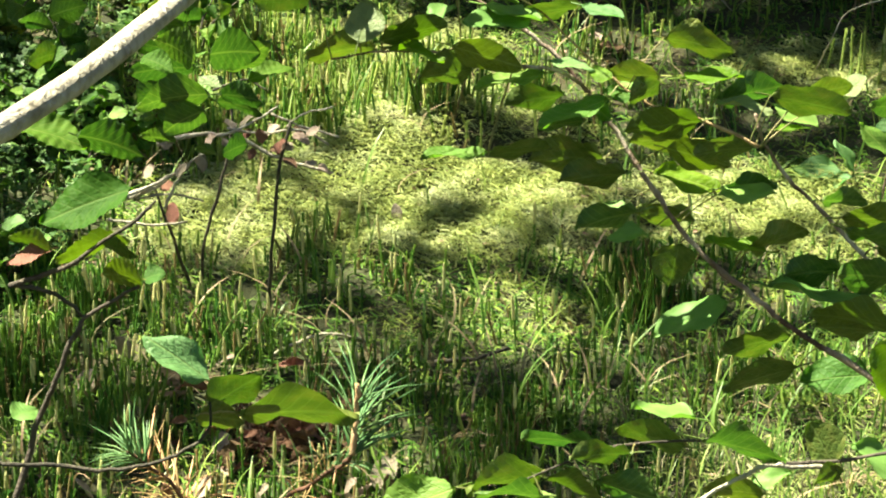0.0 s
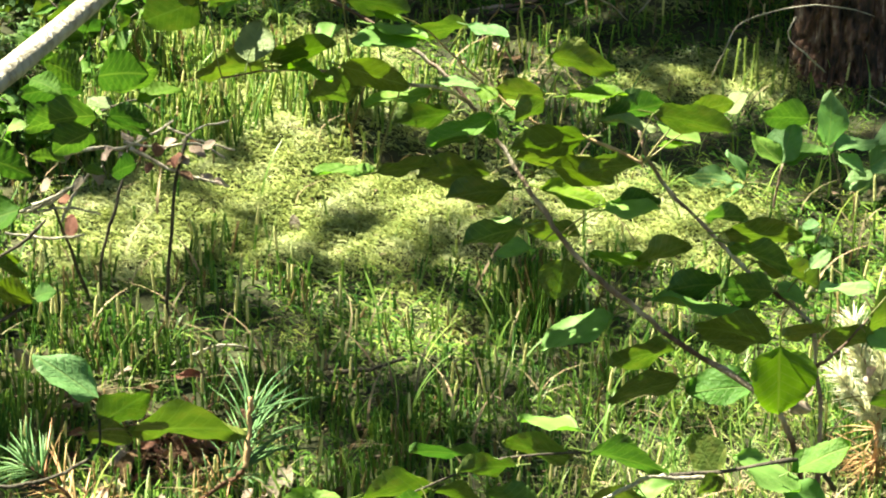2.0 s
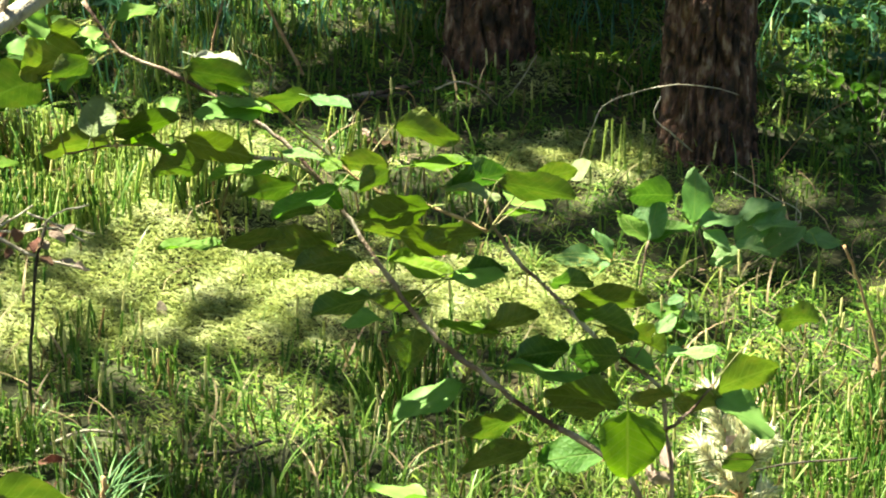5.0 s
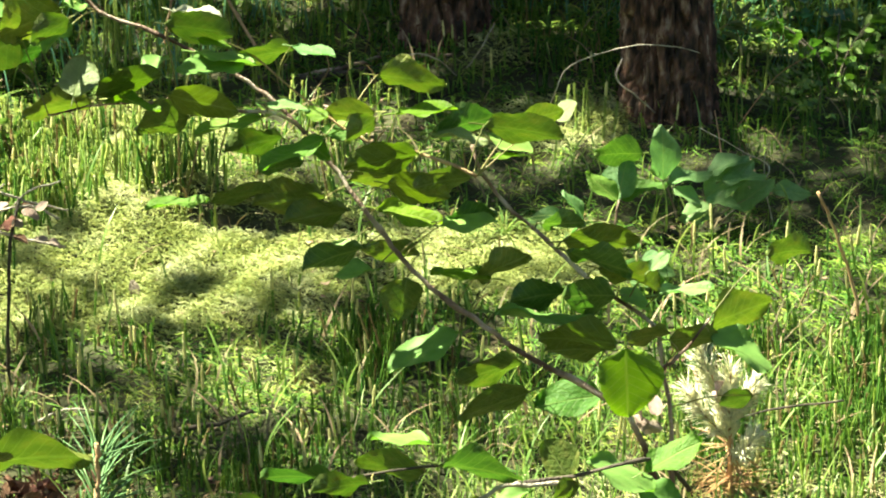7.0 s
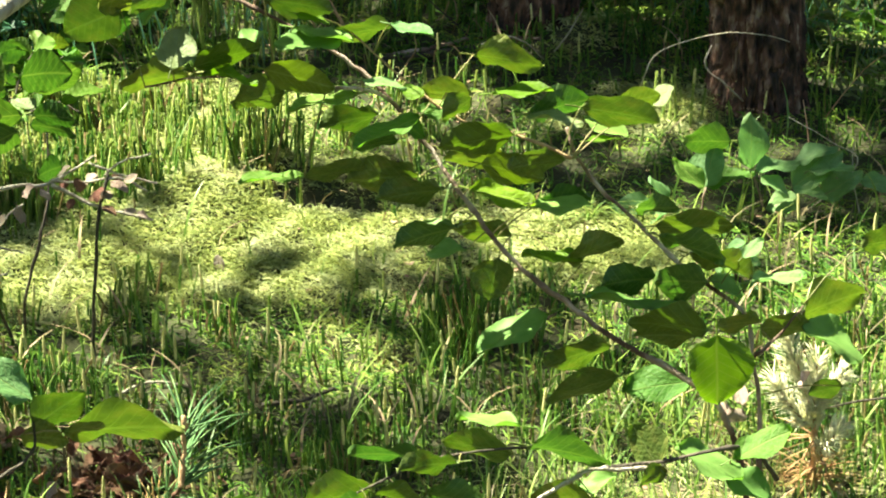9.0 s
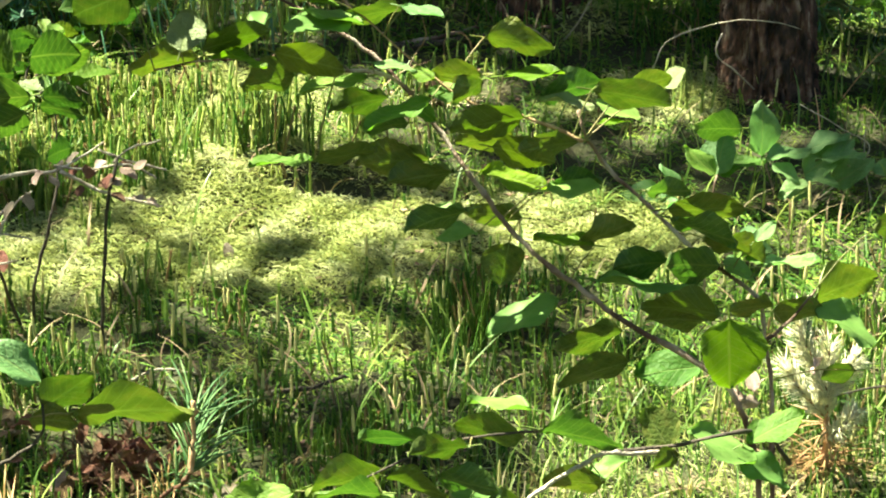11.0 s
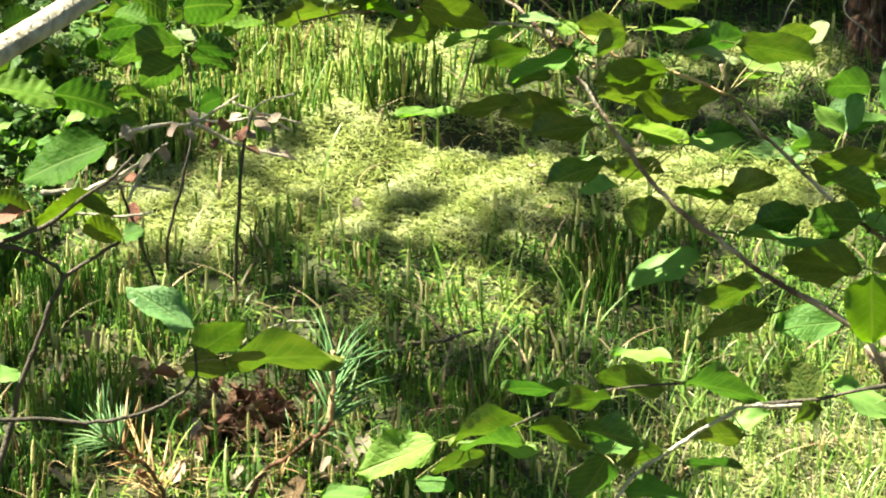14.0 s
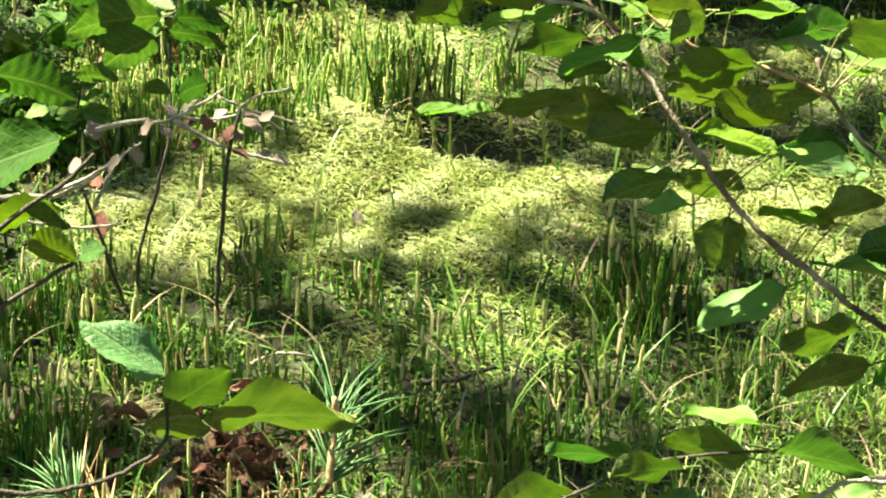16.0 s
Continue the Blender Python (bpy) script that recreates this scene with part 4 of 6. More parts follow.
    aspen_leaf((0.051, 3.330, 0.907), (0.032, -0.023, -0.022), 0.024, "b")
    aspen_leaf((0.122, 3.280, 0.920), (-0.039, 0.009, 0.006), 0.020, "b")
    aspen_leaf((0.259, 3.300, 0.627), (-0.088, 0.000, -0.046), 0.034, "l")
    aspen_leaf((0.351, 3.321, 0.573), (-0.083, -0.013, -0.021), 0.032, "o")
    aspen_leaf((0.356, 3.270, 0.545), (-0.092, -0.024, -0.021), 0.030, "o")
    aspen_leaf((0.466, 3.324, 0.516), (-0.088, -0.009, -0.009), 0.046, "b")


aspen_main_leaves()
petioles(aspen, [[(0.533, 3.220, 0.339), (0.523, 3.220, 0.415), (0.501, 3.220, 0.490), (0.466, 3.220, 0.538), (0.353, 3.245, 0.602), (0.293, 3.269, 0.644), (0.234, 3.282, 0.686), (0.188, 3.296, 0.732), (0.154, 3.309, 0.779), (0.118, 3.323, 0.827), (0.090, 3.336, 0.870), (0.058, 3.347, 0.908), (0.022, 3.359, 0.947), (-0.022, 3.369, 0.982), (-0.093, 3.383, 1.026), (-0.164, 3.393, 1.059), (-0.223, 3.401, 1.084), (-0.272, 3.421, 1.150)], [(0.059, 3.289, 0.923), (0.020, 3.297, 0.950), (-0.043, 3.301, 0.958), (-0.105, 3.308, 0.980), (-0.144, 3.306, 0.972), (-0.221, 3.308, 0.971), (-0.291, 3.306, 0.959)], [(0.288, 3.266, 0.859), (0.214, 3.277, 0.891), (0.148, 3.282, 0.907), (0.090, 3.293, 0.942), (-0.012, 3.320, 1.030)]])

second = thing("aspen_sapling", "slender aspen sapling with dark stem beside a pale pine seedling", "sapling", at=(0.563, 3.216, float(hill(0.563, 3.216))))
under(second, put("main_stem", stem_mesh("main_stem", [(0.563, 3.216, float(hill(0.563, 3.216)) - 0.02), (0.553, 3.206, 0.2)] + [(0.549, 3.243, 0.493), (0.541, 3.264, 0.569), (0.531, 3.281, 0.629), (0.449, 3.299, 0.690), (0.385, 3.317, 0.751), (0.329, 3.333, 0.803), (0.296, 3.348, 0.856), (0.288, 3.356, 0.883)], 0.0034, 0.0024, 8, 4, 0.14, 7), TWIG))
under(second, put("side_twig", stem_mesh("side_twig", [(0.535, 3.217, 0.586), (0.570, 3.224, 0.613), (0.605, 3.234, 0.654)], 0.003, 0.0015, 6), TWIG))


def second_leaf(*row):
    return under(second, leaf(None, *row))


def second_leaves():
    second_leaf((0.306, 3.274, 0.710), (-0.074, 0.012, 0.005), 0.017, "y")
    second_leaf((0.279, 3.267, 0.713), (0.070, 0.024, 0.021), 0.027, "o")
    second_leaf((0.369, 3.235, 0.796), (0.055, 0.009, -0.003), 0.019, "d")
    second_leaf((0.405, 3.290, 0.755), (0.095, 0.001, 0.000), 0.030, "o")
    second_leaf((0.405, 3.241, 0.755), (0.079, -0.006, -0.029), 0.020, "d")
    second_leaf((0.451, 3.258, 0.723), (0.075, -0.002, -0.028), 0.025, "o")
    second_leaf((0.410, 3.282, 0.683), (-0.072, -0.021, -0.002), 0.032, "d")
    second_leaf((0.472, 3.230, 0.691), (-0.063, 0.005, -0.001), 0.042, "d")
    second_leaf((0.482, 3.283, 0.683), (0.040, -0.002, -0.025), 0.022, "l")
    second_leaf((0.534, 3.257, 0.681), (0.071, 0.017, 0.000), 0.016, "g")
    second_leaf((0.520, 3.242, 0.720), (0.026, 0.001, 0.023), 0.016, "g")
    second_leaf((0.308, 3.289, 0.656), (0.118, -0.013, -0.021), 0.017, "l")
    second_leaf((0.475, 3.234, 0.620), (-0.093, 0.024, 0.004), 0.032, "q")
    second_leaf((0.462, 3.268, 0.600), (-0.074, 0.011, 0.000), 0.027, "o")
    second_leaf((0.554, 3.273, 0.620), (-0.056, -0.023, 0.000), 0.021, "o")
    second_leaf((0.545, 3.232, 0.623), (0.064, 0.016, -0.006), 0.030, "o")
    second_leaf((0.611, 3.288, 0.622), (0.083, 0.023, 0.022), 0.045, "o")
    second_leaf((0.606, 3.247, 0.624), (0.070, -0.019, -0.044), 0.038, "l")
    second_leaf((0.685, 3.252, 0.733), (0.056, 0.003, 0.003), 0.030, "o")
    second_leaf((0.675, 3.286, 0.517), (-0.044, -0.003, -0.008), 0.024, "o")
    second_leaf((0.475, 3.154, 0.639), (0.001, -0.012, -0.082), 0.083, "y")


second_leaves()
petioles(second, [[(0.549, 3.243, 0.493), (0.541, 3.264, 0.569), (0.531, 3.281, 0.629), (0.449, 3.299, 0.690), (0.385, 3.317, 0.751), (0.329, 3.333, 0.803), (0.296, 3.348, 0.856), (0.288, 3.356, 0.883)], [(0.535, 3.217, 0.586), (0.570, 3.224, 0.613), (0.605, 3.234, 0.654)], [(0.533, 3.220, 0.339), (0.523, 3.220, 0.415), (0.501, 3.220, 0.490), (0.466, 3.220, 0.538), (0.353, 3.245, 0.602), (0.293, 3.269, 0.644), (0.234, 3.282, 0.686), (0.188, 3.296, 0.732), (0.154, 3.309, 0.779), (0.118, 3.323, 0.827), (0.090, 3.336, 0.870), (0.058, 3.347, 0.908), (0.022, 3.359, 0.947), (-0.022, 3.369, 0.982), (-0.093, 3.383, 1.026), (-0.164, 3.393, 1.059), (-0.223, 3.401, 1.084), (-0.272, 3.421, 1.150)]])

low = aspen
under(low, put("low_branch", stem_mesh("low_branch", [(0.560, 3.150, 0.430), (0.519, 3.096, 0.497), (0.459, 3.023, 0.523), (0.379, 3.026, 0.506), (0.299, 3.025, 0.503), (0.247, 3.031, 0.528), (0.189, 3.030, 0.528), (0.101, 3.026, 0.519), (0.005, 3.015, 0.485), (-0.068, 3.004, 0.453)], 0.003, 0.0013, 8, 4, 0.14, 7), DARKTWIG))
under(low, put("broken_twig", stem_mesh("broken_twig", [(0.372, 3.024, 0.497), (0.299, 3.023, 0.499), (0.266, 3.019, 0.485), (0.207, 3.008, 0.452), (0.152, 2.997, 0.417), (0.122, 2.986, 0.382)], 0.0036, 0.0022, 7), POLE, None, "pale broken twig end"))


def low_leaf(*row):
    return under(low, leaf(None, *row))


def low_leaves():
    low_leaf((0.204, 3.044, 0.554), (-0.073, 0.012, 0.006), 0.013, "l")
    low_leaf((0.193, 3.037, 0.518), (-0.079, 0.024, 0.010), 0.030, "o")
    low_leaf((0.121, 3.005, 0.520), (-0.070, -0.015, -0.003), 0.022, "o")
    low_leaf((0.076, 3.060, 0.507), (-0.086, 0.001, 0.005), 0.016, "d")
    low_leaf((0.209, 3.011, 0.539), (0.095, -0.006, -0.022), 0.025, "d")
    low_leaf((0.384, 3.028, 0.500), (-0.028, 0.022, 0.043), 0.041, "o")
    low_leaf((0.012, 3.052, 0.471), (-0.092, -0.021, -0.015), 0.030, "o")
    low_leaf((0.007, 3.000, 0.459), (-0.077, -0.019, 0.005), 0.015, "d")
    low_leaf((-0.029, 3.053, 0.435), (0.048, -0.002, -0.007), 0.020, "l")
    low_leaf((0.008, 3.027, 0.473), (0.074, -0.007, -0.026), 0.019, "q")
    low_leaf((0.078, 3.012, 0.477), (0.072, -0.023, -0.011), 0.030, "d")
    low_leaf((0.095, 3.059, 0.433), (0.059, -0.013, -0.006), 0.017, "l")
    low_leaf((0.188, 3.004, 0.444), (-0.052, 0.000, -0.015), 0.025, "o")
    low_leaf((0.298, 3.038, 0.453), (-0.070, 0.011, 0.001), 0.030, "o")
    low_leaf((0.276, 3.043, 0.464), (0.048, 0.001, 0.015), 0.020, "l")
    low_leaf((0.214, 3.002, 0.429), (0.065, -0.008, -0.003), 0.013, "d")
    low_leaf((-0.108, 3.058, 0.442), (-0.094, -0.001, -0.038), 0.047, "b")
    low_leaf((-0.138, 3.017, 0.403), (0.045, -0.019, -0.007), 0.019, "b")
    low_leaf((-0.041, 3.022, 0.436), (-0.066, -0.021, -0.011), 0.022, "o")
    low_leaf((0.121, 3.056, 0.425), (-0.038, -0.003, -0.063), 0.045, "d")
    low_leaf((0.136, 3.001, 0.390), (0.070, -0.006, -0.006), 0.025, "b")
    low_leaf((-0.267, 3.048, 0.371), (0.061, -0.023, 0.005), 0.023, "b")
    low_leaf((0.396, 3.033, 0.490), (-0.035, -0.015, -0.008), 0.022, "o")
    low_leaf((0.406, 3.055, 0.518), (0.078, -0.012, -0.038), 0.032, "l")
    low_leaf((0.474, 3.052, 0.476), (0.062, 0.000, -0.037), 0.032, "l")
    low_leaf((0.483, 3.042, 0.502), (0.069, 0.009, 0.031), 0.030, "b")


low_leaves()
petioles(low, [[(0.372, 3.024, 0.497), (0.299, 3.023, 0.499), (0.266, 3.019, 0.485), (0.207, 3.008, 0.452), (0.152, 2.997, 0.417), (0.122, 2.986, 0.382)], [(0.583, 3.222, 0.435), (0.519, 3.096, 0.497), (0.459, 3.023, 0.523), (0.379, 3.026, 0.506), (0.299, 3.025, 0.503), (0.247, 3.031, 0.528), (0.189, 3.030, 0.528), (0.101, 3.026, 0.519), (0.005, 3.015, 0.485), (-0.068, 3.004, 0.453)]])

# ---- left side: willow twig, pleated-leaf shrub, pole, dead stems ----
willow = thing("willow_twig", "thin dark willow twig ending in four broad leaves", "twig", at=(-0.750, 2.690, float(hill(-0.750, 2.690))))
under(willow, put("main_stem", stem_mesh("main_stem", [(-0.388, 2.744, 0.682), (-0.388, 2.733, 0.647), (-0.418, 2.726, 0.623), (-0.465, 2.720, 0.606), (-0.518, 2.717, 0.600), (-0.617, 2.717, 0.605), (-0.670, 2.710, 0.582)] + [(-0.720, 2.700, 0.3), (-0.750, 2.690, float(hill(-0.750, 2.690)) - 0.02)], 0.0016, 0.0034, 7), DARKTWIG))


def willow_leaf(*row):
    return under(willow, leaf(None, *row, LONG_MESH))


def willow_leaves():
    willow_leaf((-0.388, 2.752, 0.703), (-0.068, 0.008, 0.044), 0.034, "g")
    willow_leaf((-0.390, 2.747, 0.672), (0.055, 0.002, 0.036), 0.035, "o")
    willow_leaf((-0.357, 2.748, 0.665), (0.125, 0.006, -0.001), 0.034, "o")
    willow_leaf((-0.406, 2.746, 0.660), (0.050, 0.007, -0.007), 0.028, "o")


willow_leaves()
petioles(willow, [[(-0.388, 2.744, 0.682), (-0.388, 2.733, 0.647), (-0.418, 2.726, 0.623), (-0.465, 2.720, 0.606), (-0.518, 2.717, 0.600), (-0.617, 2.717, 0.605), (-0.670, 2.710, 0.582)]])

alder = thing("alder_shrub", "alder shrub with pleated dark green leaves on thin dark stems", "shrub", at=(-0.740, 2.832, float(hill(-0.740, 2.832))))
under(alder, put("main_stem", stem_mesh("main_stem", [(-0.740, 2.832, float(hill(-0.740, 2.832)) - 0.02), (-0.690, 2.862, 0.35), (-0.628, 2.900, 0.576), (-0.608, 2.900, 0.628), (-0.575, 2.900, 0.702), (-0.563, 2.900, 0.724), (-0.530, 2.900, 0.745), (-0.491, 2.900, 0.770)], 0.0046, 0.0022, 7), DARKTWIG))
under(alder, put("side_twig", stem_mesh("side_twig", [(-0.655, 2.900, 0.765), (-0.587, 2.900, 0.790), (-0.504, 2.900, 0.846), (-0.471, 2.900, 0.878)], 0.0036, 0.0018, 7), DARKTWIG))
under(alder, put("side_twig", stem_mesh("side_twig", [(-0.563, 2.900, 0.724), (-0.600, 2.900, 0.757), (-0.655, 2.900, 0.765)], 0.0026, 0.003, 7), DARKTWIG))
under(alder, put("side_twig", stem_mesh("side_twig", [(-0.458, 2.994, 1.000), (-0.433, 2.990, 0.985), (-0.401, 2.994, 0.997), (-0.370, 2.998, 1.006), (-0.344, 2.994, 0.993)], 0.0018, 0.0012, 7), DARKTWIG))


def alder_leaf(*row):
    return under(alder, leaf(None, *row, PLEAT_MESH))


def alder_leaves():
    alder_leaf((-0.656, 2.954, 0.956), (0.086, -0.012, -0.022), 0.034, "e")
    alder_leaf((-0.574, 2.942, 0.947), (0.072, 0.000, -0.023), 0.035, "a")
    alder_leaf((-0.496, 2.888, 0.897), (-0.096, -0.015, -0.037), 0.051, "e")
    alder_leaf((-0.429, 2.979, 1.026), (-0.068, -0.023, -0.003), 0.032, "a")
    alder_leaf((-0.418, 2.899, 1.052), (-0.043, 0.018, 0.018), 0.034, "a")
    alder_leaf((-0.408, 2.927, 1.054), (0.053, 0.021, -0.002), 0.039, "a")
    alder_leaf((-0.396, 2.966, 1.025), (0.053, 0.004, 0.030), 0.028, "a")
    alder_leaf((-0.398, 2.880, 1.018), (-0.075, -0.019, -0.012), 0.027, "a")
    alder_leaf((-0.408, 2.968, 0.990), (-0.036, 0.022, 0.005), 0.014, "l")
    alder_leaf((-0.392, 2.925, 1.014), (-0.024, 0.016, 0.008), 0.017, "v")
    alder_leaf((-0.390, 2.900, 1.012), (0.048, -0.023, -0.002), 0.022, "a")
    alder_leaf((-0.406, 2.979, 0.983), (0.052, -0.014, -0.010), 0.018, "a")
    alder_leaf((-0.406, 2.887, 0.996), (-0.043, 0.000, -0.025), 0.033, "a")
    alder_leaf((-0.450, 2.944, 0.942), (-0.041, 0.011, 0.000), 0.014, "a")
    alder_leaf((-0.364, 2.952, 0.937), (-0.023, -0.024, -0.005), 0.021, "a")
    alder_leaf((-0.393, 2.883, 0.944), (-0.025, 0.017, -0.002), 0.010, "a")
    alder_leaf((-0.366, 2.977, 1.010), (0.048, 0.022, 0.009), 0.021, "e")
    alder_leaf((-0.601, 2.908, 0.809), (-0.047, 0.005, 0.012), 0.018, "q")
    alder_leaf((-0.601, 2.916, 0.808), (-0.046, -0.021, -0.013), 0.018, "r")
    alder_leaf((-0.516, 2.973, 0.803), (-0.081, -0.003, -0.027), 0.017, "q")
    alder_leaf((-0.487, 2.881, 0.783), (-0.045, 0.018, -0.001), 0.028, "q")
    alder_leaf((-0.499, 2.960, 0.757), (0.025, 0.001, 0.006), 0.021, "b")
    alder_leaf((-0.546, 2.935, 0.810), (0.041, -0.015, -0.010), 0.016, "o")
    alder_leaf((-0.658, 2.892, 0.593), (0.023, 0.024, 0.000), 0.025, "l")
    alder_leaf((-0.472, 2.980, 1.005), (-0.024, -0.012, -0.026), 0.020, "a")
    alder_leaf((-0.482, 2.894, 1.058), (0.036, -0.024, -0.010), 0.022, "e")


alder_leaves()

pole = thing("leaning_pole", "pale grey dead tree pole leaning across the shrubs", "dead branch", at=(-1.42, 1.35, float(hill(-1.42, 1.35))))
under(pole, put("main_stem", stem_mesh("main_stem", [(-1.42, 1.35, float(hill(-1.42, 1.35)) - 0.02), (-1.12, 1.65, 0.66), (-0.76, 2.02, 1.02), (-0.490, 2.350, 1.142), (-0.390, 2.960, 1.158), (-0.288, 3.200, 1.206), (-0.190, 3.536, 1.252)], 0.0140, 0.0125, 14, 8, 0.012), POLE))
under(pole, put("broken_spur", stem_mesh("broken_spur", [(-0.346, 3.110, 1.188), (-0.336, 3.100, 1.209), (-0.324, 3.100, 1.229), (-0.312, 3.100, 1.262)], 0.006, 0.0025, 8), POLE))

dead = thing("dead_plant", "dead dry stems with curled grey-brown leaves", "dead plant", at=(-0.509, 4.395, float(hill(-0.509, 4.395))))
under(dead, put("main_stem", stem_mesh("main_stem", [(-0.509, 4.395, float(hill(-0.509, 4.395)) - 0.02)] + [(-0.500, 4.329, 0.229), (-0.484, 4.272, 0.386), (-0.469, 4.264, 0.532), (-0.450, 4.284, 0.601)], 0.004, 0.0028, 7), DARKTWIG))
for run, r in (([(-0.828, 4.239, 0.469), (-0.713, 4.244, 0.478), (-0.633, 4.261, 0.533)], 0.0048), ([(-0.688, 4.270, 0.564), (-0.623, 4.276, 0.581), (-0.553, 4.278, 0.586), (-0.474, 4.293, 0.630)], 0.0052), ([(-0.553, 4.278, 0.584), (-0.483, 4.268, 0.547), (-0.428, 4.264, 0.532), (-0.373, 4.261, 0.518)], 0.004), ([(-0.742, 4.232, 0.473), (-0.683, 4.243, 0.501), (-0.631, 4.253, 0.526)], 0.005), ([(-0.486, 4.289, 0.617), (-0.425, 4.285, 0.595), (-0.365, 4.282, 0.579)], 0.0022), ([(-0.460, 4.283, 0.595), (-0.426, 4.292, 0.619), (-0.376, 4.298, 0.629)], 0.002), ([(-0.771, 4.219, 0.437), (-0.691, 4.219, 0.428), (-0.631, 4.224, 0.434)], 0.0026), ([(-0.673, 4.237, 0.453), (-0.653, 4.250, 0.496), (-0.628, 4.261, 0.533), (-0.603, 4.267, 0.549)], 0.003), ([(-0.563, 4.280, 0.592), (-0.502, 4.279, 0.584), (-0.432, 4.282, 0.591), (-0.382, 4.275, 0.567)], 0.0026), ([(-0.723, 4.241, 0.468), (-0.663, 4.245, 0.479), (-0.603, 4.242, 0.467)], 0.0024)):
    under(dead, put("dry_twig", stem_mesh("dry_twig", run, r, 0.002, 6), POLE, None))
for run in ([(-0.645, 4.479, 0.215), (-0.625, 4.414, 0.345), (-0.590, 4.398, 0.463), (-0.575, 4.423, 0.547), (-0.579, 4.458, 0.666)], [(-0.667, 4.482, 0.225), (-0.685, 4.370, 0.374), (-0.709, 4.343, 0.459), (-0.738, 4.337, 0.442)]):
    foot = Vector(run[0])
    foot.z = float(hill(foot.x, foot.y)) - 0.02
    under(dead, put("dry_stem", stem_mesh("dry_stem", [tuple(foot)] + run, 0.004, 0.002, 6), DARKTWIG))


def dead_leaf(*row):
    return under(dead, leaf(None, *row))


def dead_leaves():
    dead_leaf((-0.666, 4.266, 0.554), (-0.013, 0.002, 0.026), 0.020, "p")
    dead_leaf((-0.613, 4.268, 0.549), (0.005, -0.005, -0.030), 0.014, "p")
    dead_leaf((-0.499, 4.257, 0.571), (-0.006, 0.005, 0.023), 0.016, "r")
    dead_leaf((-0.487, 4.267, 0.554), (0.029, 0.012, 0.011), 0.016, "r")
    dead_leaf((-0.449, 4.297, 0.582), (0.027, -0.007, -0.016), 0.014, "p")
    dead_leaf((-0.429, 4.281, 0.531), (0.022, 0.005, -0.005), 0.010, "p")
    dead_leaf((-0.462, 4.258, 0.546), (0.022, -0.004, -0.013), 0.012, "r")
    dead_leaf((-0.401, 4.250, 0.535), (0.021, 0.003, -0.013), 0.009, "p")
    dead_leaf((-0.692, 4.264, 0.522), (-0.018, 0.003, -0.017), 0.018, "p")
    dead_leaf((-0.522, 4.292, 0.589), (-0.014, -0.003, -0.022), 0.012, "r")
    dead_leaf((-0.448, 4.292, 0.594), (0.020, -0.001, -0.008), 0.012, "r")
    dead_leaf((-0.571, 4.260, 0.581), (0.015, -0.004, -0.021), 0.010, "p")
    dead_leaf((-0.461, 4.258, 0.582), (-0.009, -0.014, -0.022), 0.014, "r")
    dead_leaf((-0.544, 4.292, 0.594), (0.023, -0.004, 0.016), 0.010, "p")
    dead_leaf((-0.601, 4.255, 0.567), (0.019, -0.003, 0.017), 0.016, "p")
    dead_leaf((-0.494, 4.293, 0.580), (0.021, -0.003, 0.013), 0.016, "p")
    dead_leaf((-0.632, 4.243, 0.537), (-0.017, 0.000, -0.023), 0.014, "p")
    dead_leaf((-0.421, 4.264, 0.585), (0.019, 0.011, 0.012), 0.014, "p")
    dead_leaf((-0.553, 4.286, 0.585), (-0.013, 0.012, 0.017), 0.012, "p")
    dead_leaf((-0.659, 4.268, 0.492), (-0.020, -0.002, -0.012), 0.016, "r")
    dead_leaf((-0.474, 4.287, 0.567), (0.023, -0.013, -0.011), 0.018, "p")
    dead_leaf((-0.514, 4.281, 0.555), (-0.010, -0.005, -0.016), 0.014, "r")


dead_leaves()


# ---- pine seedlings ----
def needles(points, count, length, mat, spread, seed, name="needles", thick=0.0014, bias=(0, 0, 0)):
    """Pairs of needles round a shoot."""
    rng = random.Random(seed)
    run = smooth_line(points, 8)
    v, f = [], []
    for k in range(count):
        s = rng.random() ** 0.8
        i = min(int(s * (len(run) - 1)), len(run) - 2)
        p = run[i].lerp(run[i + 1], rng.random())
        d = (run[i] - run[i + 1]).normalized()
        side = Vector((rng.gauss(0, 1), rng.gauss(0, 1), rng.gauss(0, 1))) + Vector(bias)
        side = (side - d * side.dot(d)).normalized()
        out = (d * math.cos(spread * rng.uniform(0.5, 1.2)) + side * math.sin(spread * rng.uniform(0.6, 1.2))).normalized()
        ln = length * rng.uniform(0.7, 1.1)
        a = out.cross(Vector((0, 0, 1))).normalized() * thick
        b = out.cross(a).normalized() * thick
        q = len(v)
        mid = p + out * ln * 0.5 + Vector((0, 0, 0.004))
        tip = p + out * ln - Vector((0, 0, 0.004))
        v += [p + a, p - a, p + b, mid + a, mid - a, mid + b, tip]
        f += [(q, q + 1, q + 4), (q, q + 4, q + 3), (q + 1, q + 2, q + 5), (q + 1, q + 5, q + 4), (q + 2, q, q + 3), (q + 2, q + 3, q + 5),
              (q + 3, q + 4, q + 6), (q + 4, q + 5, q + 6), (q + 5, q + 3, q + 6)]
    return put(name, raw_mesh(name, [tuple(p) for p in v], f), mat)


PINE_RUN = [(-0.265, 3.410, 0.448), (-0.267, 3.410, 0.389), (-0.273, 3.400, 0.341), (-0.294, 3.420, 0.314), (-0.338, 3.480, 0.260), (-0.398, 3.560, 0.183)]
seedling = thing("pine_seedling", "young pine shoot with long blue-green needles on an orange stem", "seedling", at=(-0.470, 3.640, float(hill(-0.470, 3.640))))
